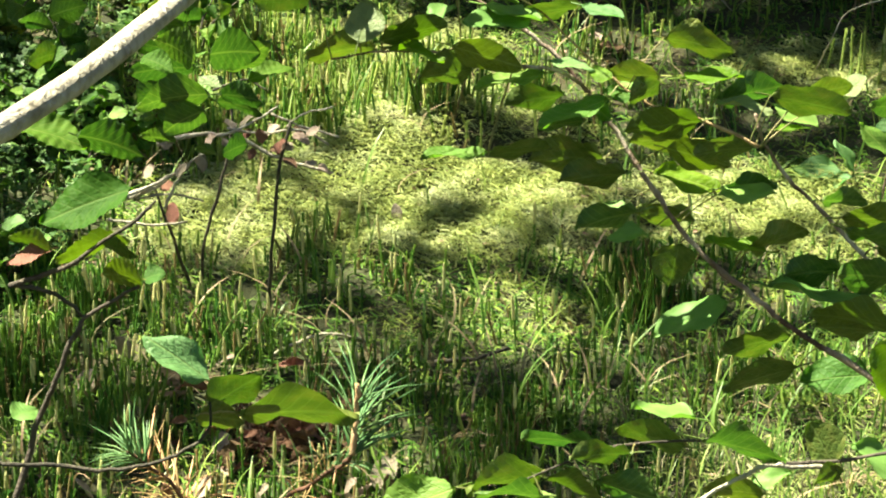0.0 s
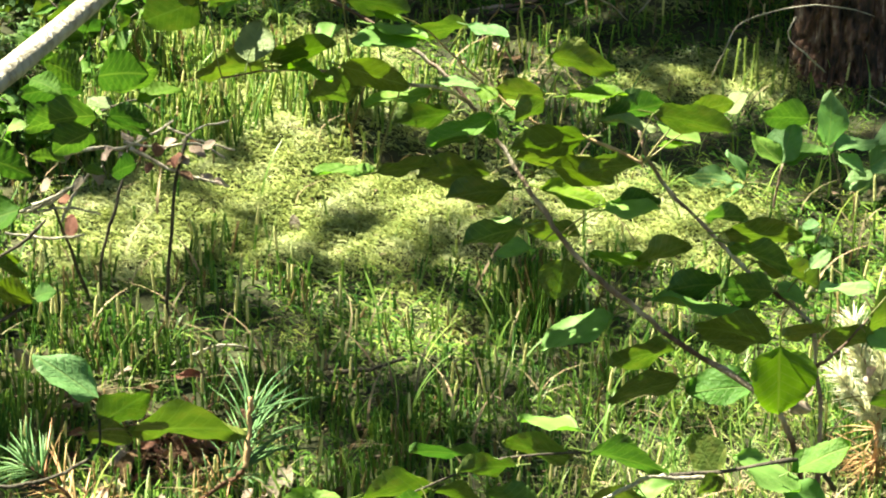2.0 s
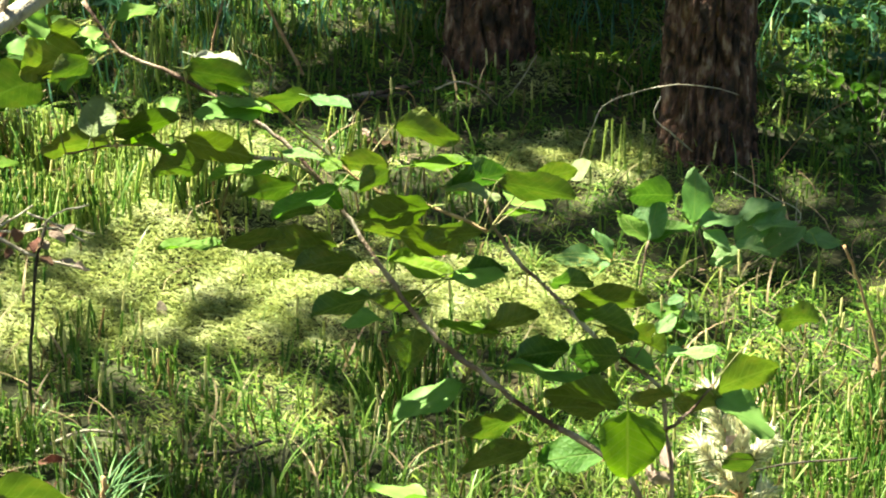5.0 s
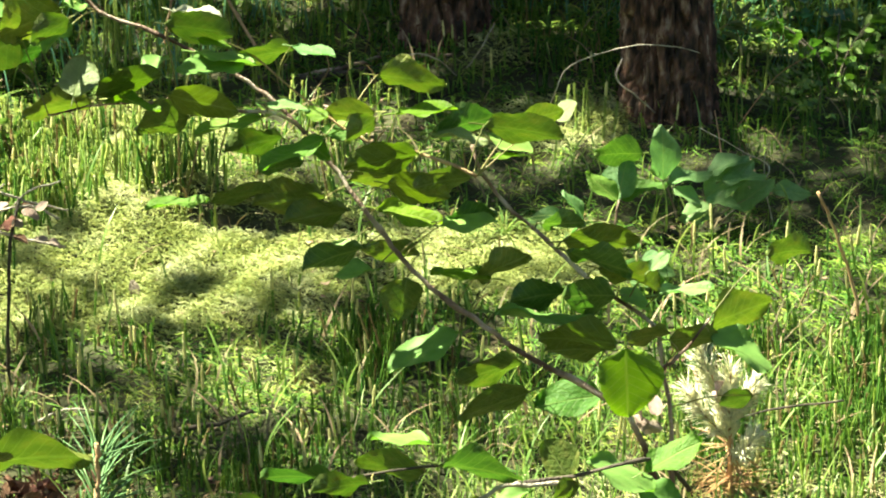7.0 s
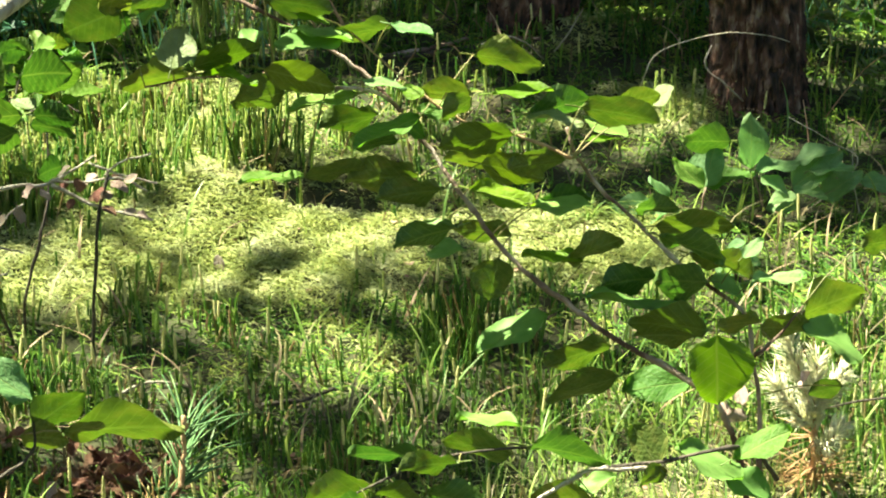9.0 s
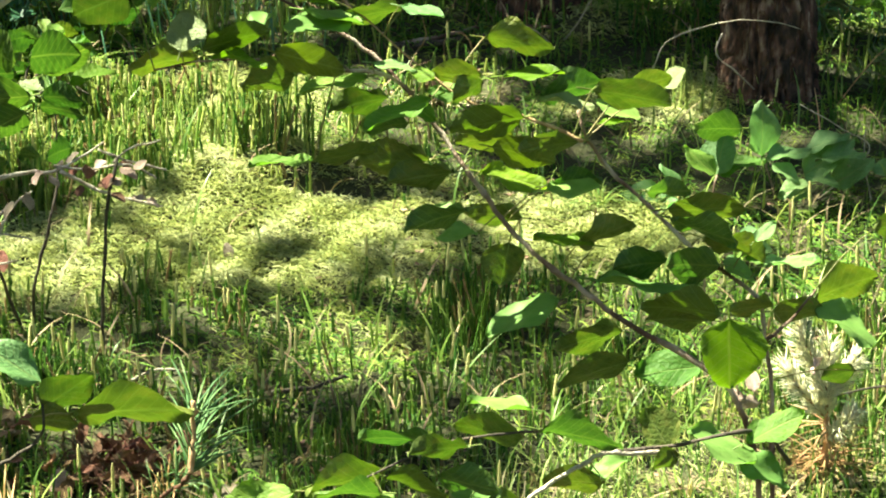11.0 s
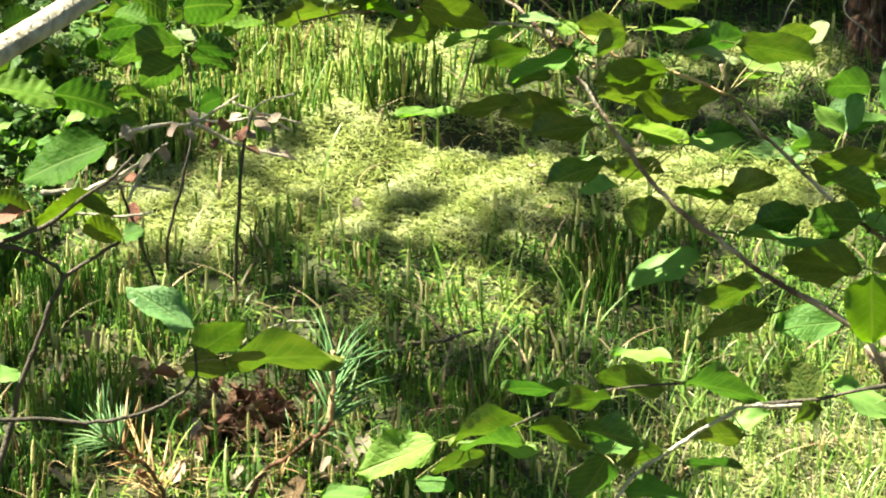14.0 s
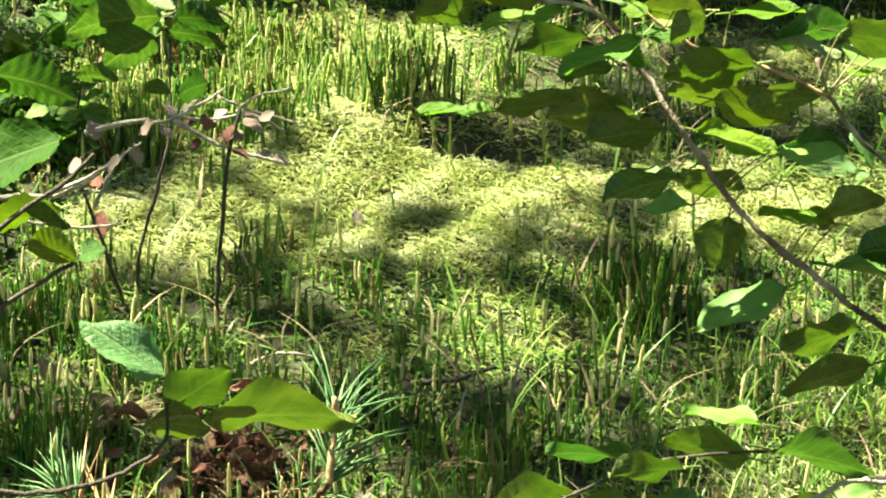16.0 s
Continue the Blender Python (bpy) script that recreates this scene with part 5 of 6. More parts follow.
under(seedling, put("main_stem", stem_mesh("main_stem", PINE_RUN[:3], 0.0038, 0.005, 8, 6, 0.2), SHOOT))
under(seedling, put("lower_stem", stem_mesh("lower_stem", PINE_RUN[2:] + [(-0.470, 3.640, float(hill(-0.470, 3.640)) - 0.02)], 0.0034, 0.004, 8), BRACKEN))
under(seedling, needles(PINE_RUN[:3], 30, 0.125, NEEDLE, 1.15, 2, thick=0.0018, bias=(1.8, 1.0, 0)))
under(seedling, needles(PINE_RUN[:3], 14, 0.085, NEEDLE, 0.8, 5, thick=0.0016, bias=(-1.4, 1.0, 0)))
under(seedling, needles(PINE_RUN[2:5], 34, 0.075, NEEDLE, 1.1, 3, thick=0.0015, bias=(0.3, 0.8, 0.3)))
under(seedling, needles(PINE_RUN[3:6], 40, 0.06, DRYNEEDLE, 1.2, 4, "dry_needles", 0.0011))
SIDE_RUN = [(-0.661, 3.720, 0.205), (-0.630, 3.725, 0.178), (-0.589, 3.740, 0.135), (-0.568, 3.760, 0.07)]
sidling = thing("pine_seedling", "small pine seedling with green and orange needles", "seedling", at=SIDE_RUN[-1])
under(sidling, put("main_stem", stem_mesh("main_stem", SIDE_RUN, 0.0022, 0.004, 7), BRACKEN))
under(sidling, needles(SIDE_RUN[:2], 40, 0.10, NEEDLE, 1.0, 12, thick=0.0018))
under(sidling, needles(SIDE_RUN[1:], 34, 0.10, DRYNEEDLE, 1.1, 13, "dry_needles", 0.0018))

BL_RUN = [(0.703, 3.930, 0.389), (0.719, 3.930, 0.338), (0.745, 3.935, 0.277), (0.759, 3.945, 0.206), (0.763, 3.969, 0.091)]
# The paleness of this seedling is sunlight put into its needle colour.
bleached = thing("pine_seedling", "pine seedling with strong sunlight painted pale into its yellowing needles", "seedling", at=BL_RUN[-1])
under(bleached, put("main_stem", stem_mesh("main_stem", BL_RUN, 0.003, 0.006, 7), SHOOT))
under(bleached, needles(BL_RUN[:4], 420, 0.056, PALENEEDLE, 0.62, 6, thick=0.0013))
under(bleached, needles(BL_RUN[:2], 60, 0.05, NEEDLE, 0.9, 7, thick=0.0014))
for k, spur in enumerate(([(0.800, 3.925, 0.312), (0.776, 3.928, 0.280), (0.755, 3.935, 0.242)], [(0.682, 3.915, 0.310), (0.712, 3.925, 0.265), (0.757, 3.945, 0.215)], [(0.752, 3.905, 0.345), (0.752, 3.915, 0.295), (0.757, 3.935, 0.235)], [(0.790, 3.90, 0.225), (0.775, 3.91, 0.20), (0.760, 3.945, 0.17)])):
    under(bleached, put("side_shoot", stem_mesh("side_shoot", spur, 0.0018, 0.003, 6), SHOOT))
    under(bleached, needles(spur, 210, 0.050, PALENEEDLE, 0.66, 9 + k, thick=0.0012))
under(bleached, needles(BL_RUN[3:], 90, 0.11, DRYNEEDLE, 2.0, 8, "dry_needles", 0.0017))
for k, (dx, dz) in enumerate(((-0.08, -0.005), (-0.105, -0.012), (-0.09, -0.03), (-0.07, -0.025), (0.03, 0.05))):
    p = Vector(BL_RUN[2]) + Vector((dx - 0.045, -0.08, dz + 0.02))
    curled = put("pale_leaf", LEAF_MESH["p"][k])
    curled.matrix_world = Matrix.Translation(p) @ pose(0, 0, 0, 50 + 20 * k, 30 * k, 70 * k) @ Matrix.Diagonal((0.026, 0.04, 0.05, 1))
    under(bleached, curled)

# ---- broad-leaved seedlings by the pine ----
rosette = thing("broadleaf_seedling", "cluster of dull blue-green broad-leaved seedlings", "plant", at=(0.677, 4.885, float(hill(0.677, 4.885))))
for run in ([(0.677, 4.885, 0.293), (0.696, 4.893, 0.399)], [(0.858, 4.979, 0.297), (0.893, 4.999, 0.372)], [(0.840, 5.022, 0.309), (0.815, 5.047, 0.395)]):
    under(rosette, put("stem", stem_mesh("stem", run, 0.003, 0.002, 6), TWIG))


def rosette_leaf(*row):
    return under(rosette, leaf(None, *row, LONG_MESH))


def rosette_leaves():
    rosette_leaf((0.796, 4.950, 0.420), (0.000, 0.012, 0.101), 0.059, "g")
    rosette_leaf((0.700, 4.945, 0.385), (0.023, 0.024, 0.076), 0.059, "g")
    rosette_leaf((0.700, 4.923, 0.389), (-0.059, 0.009, 0.053), 0.037, "b")
    rosette_leaf((0.706, 4.960, 0.382), (0.088, 0.001, 0.028), 0.028, "b")
    rosette_leaf((0.801, 4.927, 0.424), (0.084, 0.018, 0.007), 0.030, "g")
    rosette_leaf((0.880, 4.939, 0.382), (0.093, 0.021, 0.061), 0.061, "g")
    rosette_leaf((0.887, 4.954, 0.432), (0.078, 0.004, 0.027), 0.031, "g")
    rosette_leaf((0.812, 4.920, 0.414), (0.049, -0.019, -0.034), 0.028, "g")
    rosette_leaf((0.901, 4.955, 0.359), (-0.062, -0.002, -0.020), 0.045, "g")
    rosette_leaf((0.940, 4.938, 0.358), (0.078, 0.017, 0.046), 0.050, "g")
    rosette_leaf((0.879, 4.928, 0.385), (0.061, -0.023, -0.012), 0.028, "g")
    rosette_leaf((0.607, 4.960, 0.340), (-0.087, 0.010, 0.003), 0.042, "g")
    rosette_leaf((0.627, 4.923, 0.350), (-0.034, 0.024, 0.052), 0.023, "g")
    rosette_leaf((0.630, 4.946, 0.338), (-0.077, -0.014, -0.029), 0.024, "g")
    rosette_leaf((0.755, 4.949, 0.482), (-0.088, 0.000, 0.000), 0.047, "d")
    rosette_leaf((0.804, 4.921, 0.326), (0.000, -0.007, -0.044), 0.045, "n")
    rosette_leaf((1.025, 4.959, 0.389), (0.071, -0.002, -0.012), 0.036, "g")
    rosette_leaf((0.913, 4.931, 0.420), (0.083, 0.005, 0.005), 0.031, "g")


rosette_leaves()
petioles(rosette, [[(0.677, 4.885, 0.293), (0.696, 4.893, 0.399)], [(0.858, 4.979, 0.297), (0.893, 4.999, 0.372)], [(0.840, 5.022, 0.309), (0.815, 5.047, 0.395)]], 0.1)


# ---- leafy shrubs at the edge of the clearing ----
def shrub(name, label, foot, height, spread, count, size, kinds, meshes, seed):
    """A low shrub: a few thin stems from one foot, with leaves along their upper two thirds."""
    rng = random.Random(seed)
    fx0, fy0 = foot
    fz0 = float(hill(fx0, fy0))
    ob = thing(name, label, "shrub", at=(fx0, fy0, fz0))
    stems = max(3, count // 11)
    for i in range(stems):
        a = rng.uniform(0, 6.28)
        r, h = spread * rng.uniform(0.3, 1.0), height * rng.uniform(0.6, 1.0)
        end = Vector((fx0 + r * math.cos(a), fy0 + r * math.sin(a) * 0.7, fz0 + h))
        run = [Vector((fx0, fy0, fz0 - 0.02)), Vector((fx0 + 0.3 * r * math.cos(a), fy0 + 0.2 * r * math.sin(a), fz0 + 0.55 * h)), end]
        under(ob, put("stem", stem_mesh("stem", run, 0.0035, 0.0014, 6, 4), DARKTWIG))
        pts = smooth_line(run, 6)
        for k in range(count // stems):
            p = pts[min(len(pts) - 1, int(len(pts) * (0.3 + 0.75 * k / (count // stems))))]
            b = a + (1.4 if k % 2 else -1.4) + rng.uniform(-0.7, 0.7)
            ln = size * rng.uniform(0.7, 1.2)
            d = Vector((math.cos(b), math.sin(b), rng.uniform(-0.5, 0.45))).normalized() * ln
            under(ob, leaf(None, p, d, ln * rng.uniform(0.3, 0.62), rng.choice(kinds), meshes))
    return ob


for k, foot in enumerate(((-0.79, 5.46), (-1.00, 5.20), (-1.22, 5.45), (-0.97, 5.75), (-0.65, 5.87))):
    shrub("alder_seedling", "bushy green alder seedling in half shade", foot, 0.22 + 0.02 * (k % 2), 0.16, 44, 0.065, "bddo", PLEAT_MESH, 21 + k)
for k, foot in enumerate(((-0.94, 4.88), (-1.13, 4.67), (-0.82, 5.02), (-1.06, 4.43), (-1.02, 5.05), (-1.16, 5.02))):
    shrub("leafy_shrub", "dense small-leaved shrub among the clubmoss", foot, 0.17 - 0.02 * (k % 2), 0.14, 66, 0.038, "bbdl", LEAF_MESH, 31 + k)
shrub("leafy_shrub", "dark small-leaved shrub in the shade of the pines", (1.30, 5.62), 0.18, 0.22, 66, 0.035, "bdd", LEAF_MESH, 25)
shrub("leafy_shrub", "dark small-leaved shrub in the shade of the pines", (1.57, 5.92), 0.24, 0.25, 66, 0.04, "bdl", LEAF_MESH, 26)
shrub("leafy_shrub", "dark leafy shrub standing behind the pines", (1.45, 7.27), 0.45, 0.4, 66, 0.06, "bdl", LEAF_MESH, 27)
shrub("leafy_shrub", "dark leafy shrub standing behind the pines", (-0.30, 7.74), 0.4, 0.4, 66, 0.055, "bdl", LEAF_MESH, 28)
shrub("small_seedling", "small blue-green seedling among the clubmoss", (0.731, 4.650), 0.10, 0.05, 14, 0.045, "gb", LEAF_MESH, 29)


# ---- ferns, sedge, sticks and fallen leaves ----
def fern(foot, tip, pairs, length, kind, label):
    """One fern frond with paired leaflets."""
    a, b = Vector(foot), Vector(tip)
    ob = thing("fern", label, "fern", at=foot)
    mid = a.lerp(b, 0.5) + Vector((0, 0, 0.03))
    run = smooth_line([a, mid, b], 10)
    under(ob, put("stalk", stem_mesh("stalk", [a, mid, b], 0.002, 0.0008, 5, 4), SHOOT))
    rng = random.Random(pairs)
    for k in range(pairs):
        i = int((0.25 + 0.75 * k / pairs) * (len(run) - 1))
        d = (run[min(i + 1, len(run) - 1)] - run[i - 1]).normalized()
        side = d.cross(Vector((0, -0.9, 0.4))).normalized()
        for sgn in (-1, 1):
            ln = length * (1 - 0.6 * k / pairs) * rng.uniform(0.85, 1.1)
            v = (side * sgn + d * 0.5).normalized() * ln
            under(ob, leaf(None, run[i], v, ln * 0.3, kind, LONG_MESH))
    return ob


rowan = thing("fern", "pale yellow-green fern frond with drooping leaflets beside the pine", "fern", at=(1.007, 5.600, float(hill(1.007, 5.600))))
under(rowan, put("stalk", stem_mesh("stalk", [(1.007, 5.600, float(hill(1.007, 5.600)) - 0.01), (1.001, 5.600, 0.590), (1.027, 5.595, 0.615), (1.072, 5.590, 0.638), (1.090, 5.590, 0.645)], 0.002, 0.0009, 6), SHOOT))
for base, run in (((1.002, 5.58, 0.610), (0.022, -0.01, -0.020)), ((1.002, 5.58, 0.601), (0.003, -0.01, -0.042)), ((1.010, 5.58, 0.605), (0.035, -0.01, -0.052)), ((1.012, 5.58, 0.606), (0.018, -0.01, -0.058)),
                  ((1.026, 5.58, 0.612), (0.049, -0.01, -0.036)), ((1.037, 5.58, 0.621), (0.055, -0.01, -0.018)), ((1.045, 5.58, 0.631), (0.060, -0.01, -0.021)), ((1.045, 5.58, 0.627), (-0.012, -0.01, 0.034)),
                  ((1.062, 5.58, 0.638), (-0.002, -0.01, 0.036)), ((1.068, 5.58, 0.640), (0.023, -0.01, 0.033)), ((1.088, 5.58, 0.644), (0.034, -0.01, -0.010))):
    under(rowan, leaf(None, base, run, 0.011, "v", LONG_MESH))
fern((1.041, 5.450, float(hill(1.041, 5.450))), (1.215, 5.450, 0.577), 11, 0.034, "v", "slender light green fern frond in the shade")


def sedge(foot, count, length, mat, label, seed, flat=0.8):
    """A tuft of long arching blades."""
    rng = random.Random(seed)
    v, f = [], []
    for k in range(count):
        a, ln = rng.uniform(0, 6.28), length * rng.uniform(0.5, 1.0)
        out = Vector((math.cos(a), math.sin(a) * 0.7, 0))
        side = Vector((-math.sin(a), math.cos(a), 0)) * 0.0018
        lift = rng.uniform(0.45, 1.0)
        for i in range(8):
            s = i / 7
            p = out * ln * (0.1 * s + flat * s * s) + Vector((0, 0, ln * lift * (s - 0.72 * s * s)))
            p += out * 0.01
            w = side * (1 - 0.9 * s * s)
            v += [p - w, p + w]
            if i:
                q = len(v) - 2
                f += [(q - 2, q - 1, q + 1), (q - 2, q + 1, q)]
    ob = put("sedge_tuft", raw_mesh("sedge_tuft", [tuple(p) for p in v], f), mat)
    ob.location = (*foot, float(hill(*foot)))
    return tagged(ob, label, "grass")


for k, foot in enumerate(((-0.395, 5.752), (-0.674, 5.639), (0.465, 4.953), (-0.495, 4.322), (-0.727, 3.954), (0.046, 4.043), (0.917, 4.233))):
    sedge(foot, (46, 30, 30, 18, 18, 26, 26)[k], (0.30, 0.26, 0.2, 0.2, 0.18, 0.16, 0.2)[k], GRASS, "tuft of long arching green sedge blades", 40 + k)
sedge((-0.622, 4.112), 40, 0.16, STRAW, "tuft of bleached dead sedge among the clubmoss", 60)
sedge((0.522, 3.931), 30, 0.14, STRAW, "tuft of bleached dead sedge among the clubmoss", 61)


def stick(name, points, r0, r1, mat, label, category="stick", sides=7):
    """A loose twig or stalk."""
    return tagged(put(name, stem_mesh(name, points, r0, r1, sides, 5, 0.15), mat), label, category)


stick("fallen_stick", [(-0.050, 5.811, 0.498), (0.098, 5.824, 0.494), (0.234, 5.847, 0.507), (0.302, 5.880, 0.509)], 0.008, 0.005, DARKTWIG, "dark fallen stick lying below the pine")
stick("fallen_branch", [(0.050, 5.822, 0.497), (0.161, 5.873, 0.503), (0.257, 5.923, 0.516), (0.330, 5.900, 0.520), (0.430, 5.851, 0.530)], 0.0055, 0.0035, TWIG, "weathered brown branch lying at the foot of the pine")
stick("fallen_branch", [(0.277, 5.700, 0.545), (0.330, 5.690, 0.566), (0.380, 5.690, 0.549), (0.425, 5.760, 0.496)], 0.0024, 0.0014, POLE, "thin pale branch arching over the litter by the pine")
stick("dead_twig", [(0.455, 5.790, 0.508), (0.481, 5.740, 0.557), (0.498, 5.730, 0.590), (0.517, 5.725, 0.622)], 0.0026, 0.0012, POLE, "grey dead twig leaning at the foot of the pine")
stick("dead_twig", [(0.157, 5.900, 0.619), (0.214, 5.900, 0.567), (0.272, 5.915, 0.508)], 0.0022, 0.0014, DARKTWIG, "dark dead twig propped beside the pine")
stick("dead_twig", [(0.10, 5.78, 0.480), (0.125, 5.76, 0.525), (0.118, 5.75, 0.575)], 0.0022, 0.0012, SHOOT, "red-brown dead twig standing in the litter")
stick("fallen_stick", [(-0.187, 4.203, 0.189), (-0.118, 4.232, 0.186), (-0.058, 4.267, 0.195)], 0.005, 0.003, DARKTWIG, "short dark stick lying in the clubmoss")
stick("dry_twig", [(-0.487, 4.257, 0.174), (-0.436, 4.261, 0.199), (-0.385, 4.268, 0.214), (-0.327, 4.310, 0.189)], 0.0035, 0.002, POLE, "pale arching dry twig in the clubmoss")
stick("dry_twig", [(0.874, 5.512, 0.429), (0.802, 5.357, 0.511), (0.756, 5.369, 0.552), (0.771, 5.382, 0.598)], 0.0022, 0.0016, POLE, "pale bent bare twig by the pine trunk")
stick("dry_stalk", [(0.600, 5.479, 0.428), (0.611, 5.295, 0.543), (0.648, 5.310, 0.599), (0.777, 5.317, 0.635), (0.876, 5.314, 0.631), (0.932, 5.309, 0.615)], 0.0018, 0.001, POLE, "thin dry stalk arching before the pine trunk")
stick("dry_stalk", [(-0.270, 6.049, 0.538), (-0.260, 6.083, 0.602), (-0.229, 6.112, 0.711), (-0.199, 6.142, 0.819)], 0.004, 0.0022, SHOOT, "orange-brown dead stalk standing behind the clearing")
stick("dry_stalk", [(-0.033, 5.930, 0.530), (-0.089, 5.982, 0.624), (-0.145, 6.012, 0.729), (-0.208, 6.042, 0.834)], 0.005, 0.0026, SHOOT, "orange-brown dead stalk standing behind the clearing")
stick("dry_twig", [(0.923, 4.983, 0.321), (1.020, 4.962, 0.426), (0.967, 4.975, 0.470), (0.879, 4.991, 0.520)], 0.0018, 0.001, POLE, "thin forked bare twig beside the pine")
stick("dry_twig", [(1.024, 4.944, 0.315), (1.015, 4.992, 0.406), (1.020, 5.007, 0.463)], 0.0018, 0.001, POLE, "thin forked bare twig beside the pine")
stick("dark_twig", [(0.970, 4.018, 0.248), (0.853, 4.020, 0.237), (0.774, 4.019, 0.220), (0.704, 4.013, 0.189), (0.677, 4.022, 0.114)], 0.0022, 0.0012, DARKTWIG, "thin dark twig over the sunlit clubmoss")
stick("dry_twig", [(0.974, 5.255, 0.372), (0.969, 5.286, 0.440), (0.963, 5.300, 0.488)], 0.0022, 0.001, SHOOT, "reddish dry twig standing at the foot of the pine")
stick("dry_stalk", [(-0.023, 4.044, 0.127), (0.011, 4.052, 0.167), (0.058, 4.078, 0.242)], 0.0016, 0.001, STRAW, "long pale grass stalk slanting over the clubmoss")

stick("reddish_stick", [(1.014, 4.450, 0.511), (1.044, 4.450, 0.439), (1.076, 4.450, 0.350), (1.101, 4.450, 0.226), (1.105, 4.455, 0.18)], 0.003, 0.0042, SHOOT, "bare reddish stick standing in the bilberry")
for run in ([(0.892, 4.400, 0.190), (0.945, 4.400, 0.327)], [(0.897, 4.395, 0.190), (0.999, 4.390, 0.299)], [(0.906, 4.400, 0.244), (1.026, 4.400, 0.187)]):
    stick("dry_stalk", [run[0], tuple(Vector(run[0]).lerp(Vector(run[1]), 0.5) + Vector((0, 0, 0.006))), run[1]], 0.0018, 0.001, PALESTRAW, "pale dry grass stalk leaning over the clubmoss")

for k, (p, size, kind, rx, rz) in enumerate((((-0.289, 4.773), 0.036, "p", 62, 25), ((0.138, 5.610), 0.075, "p", 8, 40), ((0.191, 5.606), 0.08, "p", -12, 130), ((0.099, 5.561), 0.08, "r", 10, 250),
                                             ((-0.738, 4.712), 0.05, "r", 60, 10), ((-0.417, 4.060), 0.06, "r", 70, 100), ((-0.635, 4.082), 0.045, "p", 30, 200), ((-0.531, 3.915), 0.05, "r", 75, 330), ((0.100, 4.879), 0.04, "p", 20, 80), ((-0.530, 3.927), 0.06, "p", 40, 15), ((-0.570, 3.834), 0.05, "p", 55, 300), ((-0.329, 3.894), 0.055, "p", 30, 120), ((-0.251, 3.863), 0.05, "p", 20, 60), ((-0.645, 4.082), 0.045, "p", 35, 200), ((-0.375, 4.028), 0.06, "r", 25, 170), ((-0.432, 4.005), 0.06, "r", 45, 290),
                                             ((-0.527, 3.901), 0.045, "p", 20, 0), ((-0.581, 3.789), 0.057, "p", 43, 67), ((-0.595, 3.804), 0.069, "r", 66, 134), ((-0.290, 3.849), 0.045, "p", 39, 201), ((-0.326, 3.840), 0.057, "p", 62, 268), ((-0.268, 3.867), 0.069, "p", 35, 335), ((-0.243, 3.840), 0.045, "r", 58, 42), ((-0.301, 3.819), 0.057, "p", 31, 109), ((-0.650, 4.116), 0.069, "p", 54, 176), ((-0.577, 4.185), 0.045, "p", 27, 243), ((-0.379, 3.789), 0.057, "r", 50, 310), ((-0.202, 3.806), 0.069, "p", 23, 17), ((-0.741, 3.837), 0.045, "p", 46, 84), ((-0.732, 4.207), 0.057, "p", 69, 151), ((-0.175, 3.843), 0.069, "r", 42, 218), ((-0.465, 3.821), 0.045, "p", 65, 285), ((-0.807, 4.095), 0.057, "p", 38, 352))):
    fallen = put("fallen_leaf", LEAF_MESH[kind][k % 4])
    fallen.matrix_world = Matrix.Translation((*p, float(hill(*p)) + 0.012)) @ pose(0, 0, 0, rx, 12 * (k % 3), rz) @ Matrix.Diagonal((size * 0.7, size, size, 1))
    tagged(fallen, "curled grey-brown dead leaf lying on the moss" if kind == "p" else "red-brown dead leaf lying among the clubmoss", "dead leaf", "fallen leaves")

# brown dead bracken by the young pine
def bracken_heap(foot, count, reach, label, seed):
    """A heap of curled dead fronds and leaves lying on one another."""
    rng = random.Random(seed)
    ob = thing("bracken_heap", label, "dead plant", at=(*foot, float(hill(*foot))))
    for k in range(count):
        x, y = foot[0] + rng.gauss(0, reach), foot[1] + rng.gauss(0, reach * 0.8)
        size = rng.uniform(0.03, 0.075)
        piece = put("dead_leaf", rng.choice(LONG_MESH["r"] + PLEAT_MESH["r"]))
        piece.matrix_world = Matrix.Translation((x, y, float(hill(x, y)) + rng.uniform(0.005, 0.06))) @ pose(0, 0, 0, rng.uniform(-70, 70), rng.uniform(-60, 60), rng.uniform(0, 360)) @ Matrix.Diagonal((size * rng.uniform(0.2, 0.6), size, size * 1.4, 1))
        under(ob, piece)
    for k in range(count // 2):
        a = rng.uniform(0, 6.28)
        x, y = foot[0] + rng.gauss(0, reach), foot[1] + rng.gauss(0, reach * 0.8)
        p = Vector((x, y, float(hill(x, y)) + 0.005))
        q = p + Vector((math.cos(a) * 0.05, math.sin(a) * 0.04, rng.uniform(0.01, 0.07)))
        under(ob, put("dead_stalk", stem_mesh("dead_stalk", [p, p.lerp(q, 0.5) + Vector((0, 0, 0.015)), q], 0.0014, 0.0008, 5, 3), BRACKEN))
    return ob


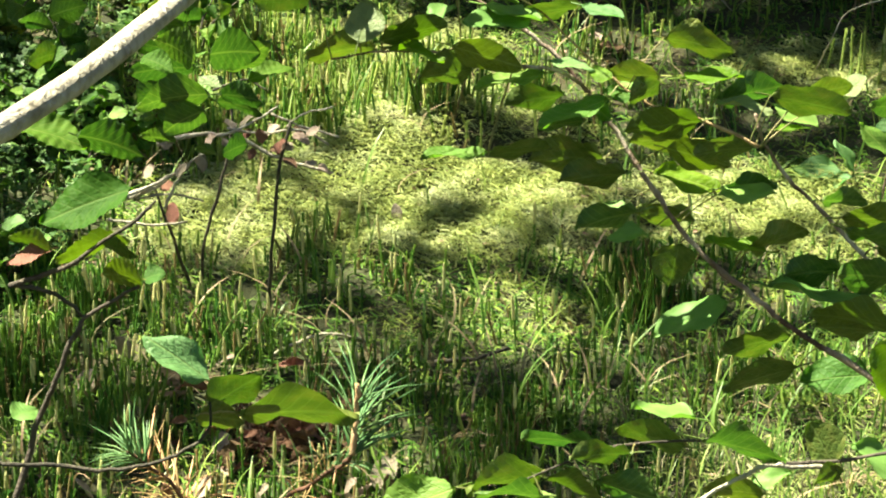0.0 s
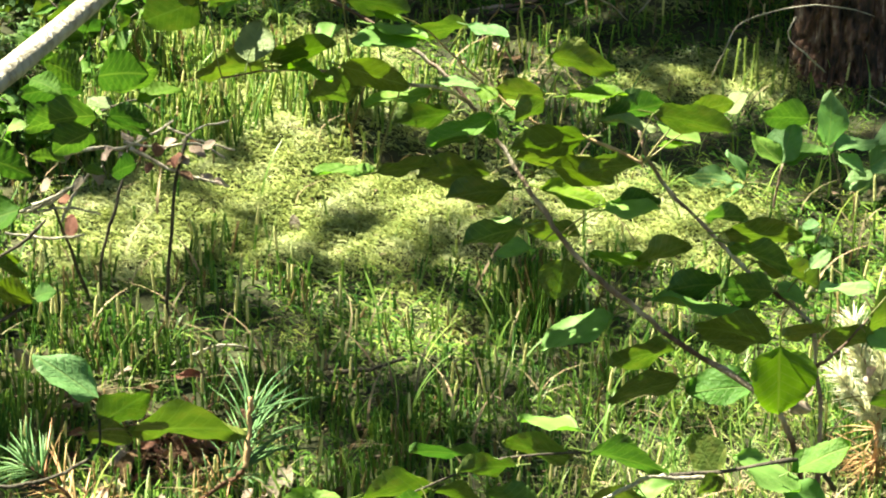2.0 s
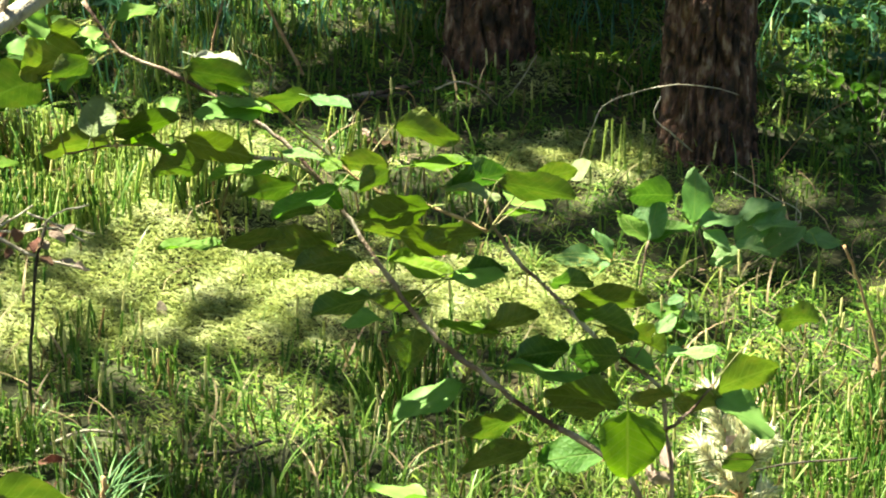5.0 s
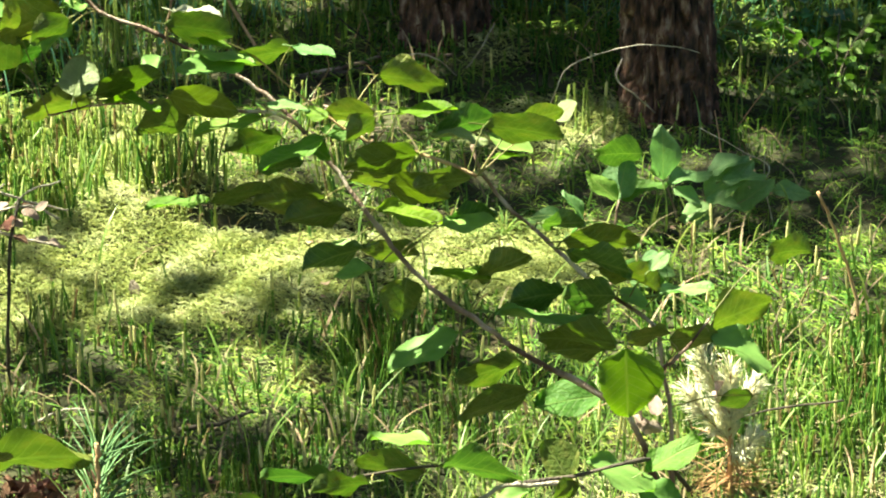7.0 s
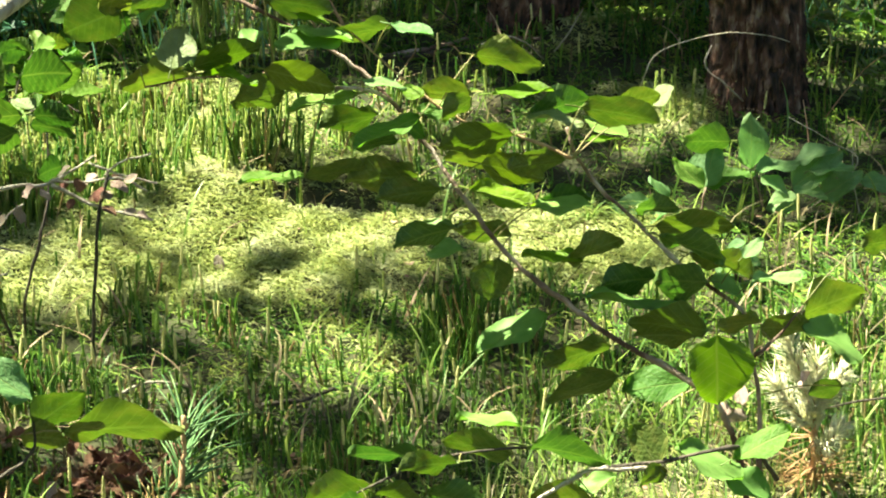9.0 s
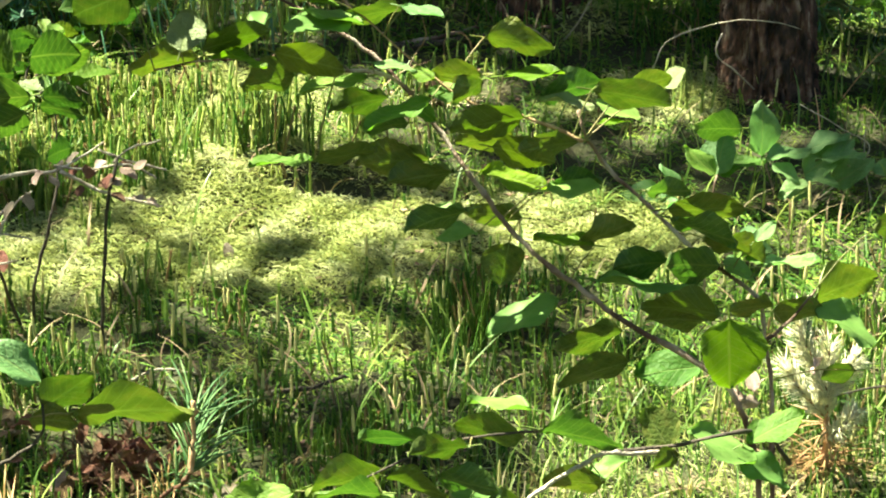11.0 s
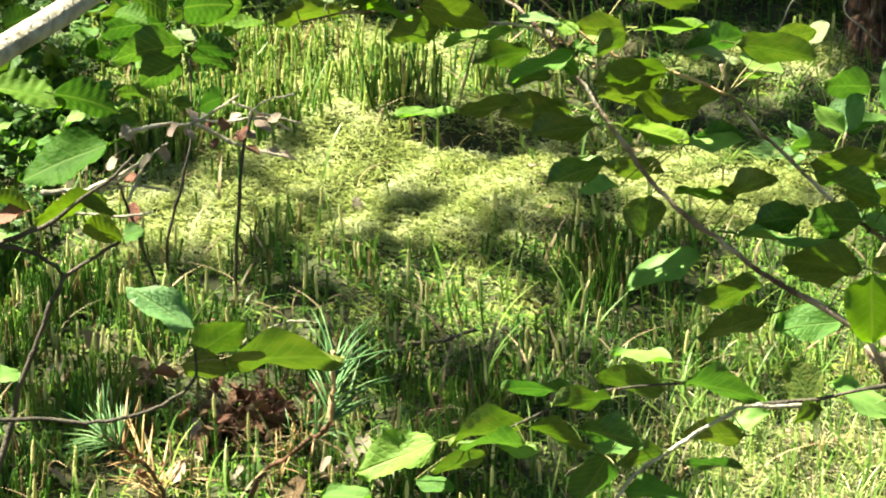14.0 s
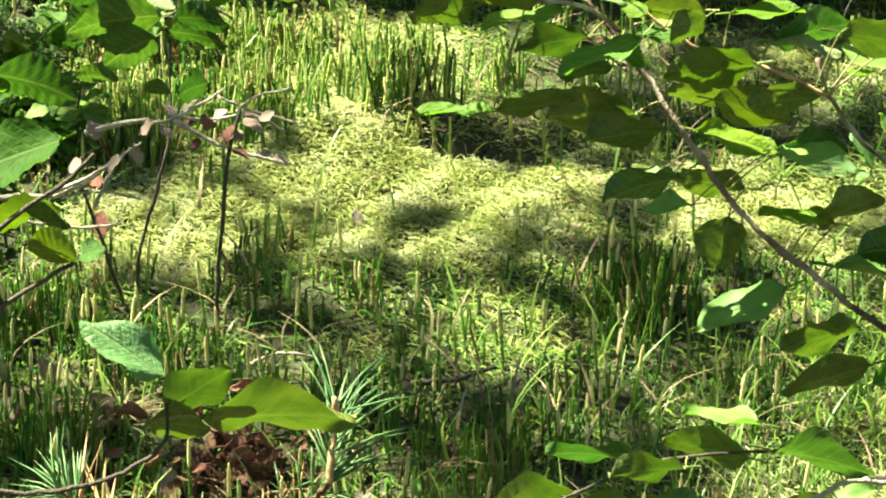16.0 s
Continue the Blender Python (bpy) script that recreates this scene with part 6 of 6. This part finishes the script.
bracken_heap((-0.438, 3.979), 34, 0.055, "collapsed heap of red-brown dead bracken by the pine seedling", 80)
bracken_heap((-0.443, 4.022), 30, 0.05, "collapsed heap of red-brown dead bracken by the pine seedling", 81)
bracken_heap((-0.506, 3.972), 18, 0.04, "small heap of dark dead bracken in the clubmoss", 82)
sedge((0.17, 5.53), 60, 0.10, PALESTRAW, "heap of pale dead straw on the moss ledge", 76, 1.2)
sedge((0.762, 3.998), 70, 0.11, DRYNEEDLE, "heap of fallen pale orange pine needles", 74, 1.0)
sedge((0.803, 3.955), 50, 0.09, PALESTRAW, "heap of bleached dead grass beside the pale seedling", 75, 1.0)
sedge((-0.585, 3.841), 26, 0.10, DRYNEEDLE, "spray of fallen orange-brown pine needles", 72, 1.2)

# pale clubmoss spires in the shade behind the clearing
for k in range(110):
    x, y, t = rs.uniform(-0.45, 0.38), rs.uniform(5.72, 6.6), 0.09 + 0.08 * rs.rand()
    if k > 69:
        x, y = rs.uniform(1.02, 1.55), rs.uniform(5.55, 6.5)
    elif x > 0.0 and y < 6.1:
        x -= 0.5
    shoot = put("clubmoss_shoot", spire_mesh)
    tagged(shoot, "tall pale green clubmoss spire in the shade", "clubmoss", "clubmoss spires behind the clearing")
    shoot.matrix_world = pose(x, y, float(hill(x, y)) - 0.004, rs.uniform(-6, 6), rs.uniform(-6, 6), rs.uniform(0, 360)) @ Matrix.Diagonal((0.10, 0.10, t, 1))

# tall forked clubmoss on the mound by the pine
for k, (x, y, t) in enumerate(((0.619, 5.478) + (0.09,), (0.650, 5.460) + (0.12,), (0.673, 5.435) + (0.13,), (0.700, 5.422) + (0.15,), (0.728, 5.407) + (0.12,), (0.749, 5.406) + (0.10,), (0.683, 5.407) + (0.13,))):
    shoot = put("clubmoss_shoot", spire_mesh)
    tagged(shoot, "tall light green clubmoss shoot on a moss mound", "clubmoss", "clubmoss shoots on the mound")
    shoot.matrix_world = pose(x, y, float(hill(x, y)) - 0.004, 3 - 2 * k, 10 - 3 * k, 50 * k) @ Matrix.Diagonal((0.12, 0.12, t, 1))
    if k == 4:
        cone = put("cone", cone_mesh, None, shoot, "pale yellow spore cone")
        cone.matrix_local = Matrix.Translation((0, 0, 0.95)) @ Matrix.Diagonal((0.5, 0.5, 0.035 / t, 1))
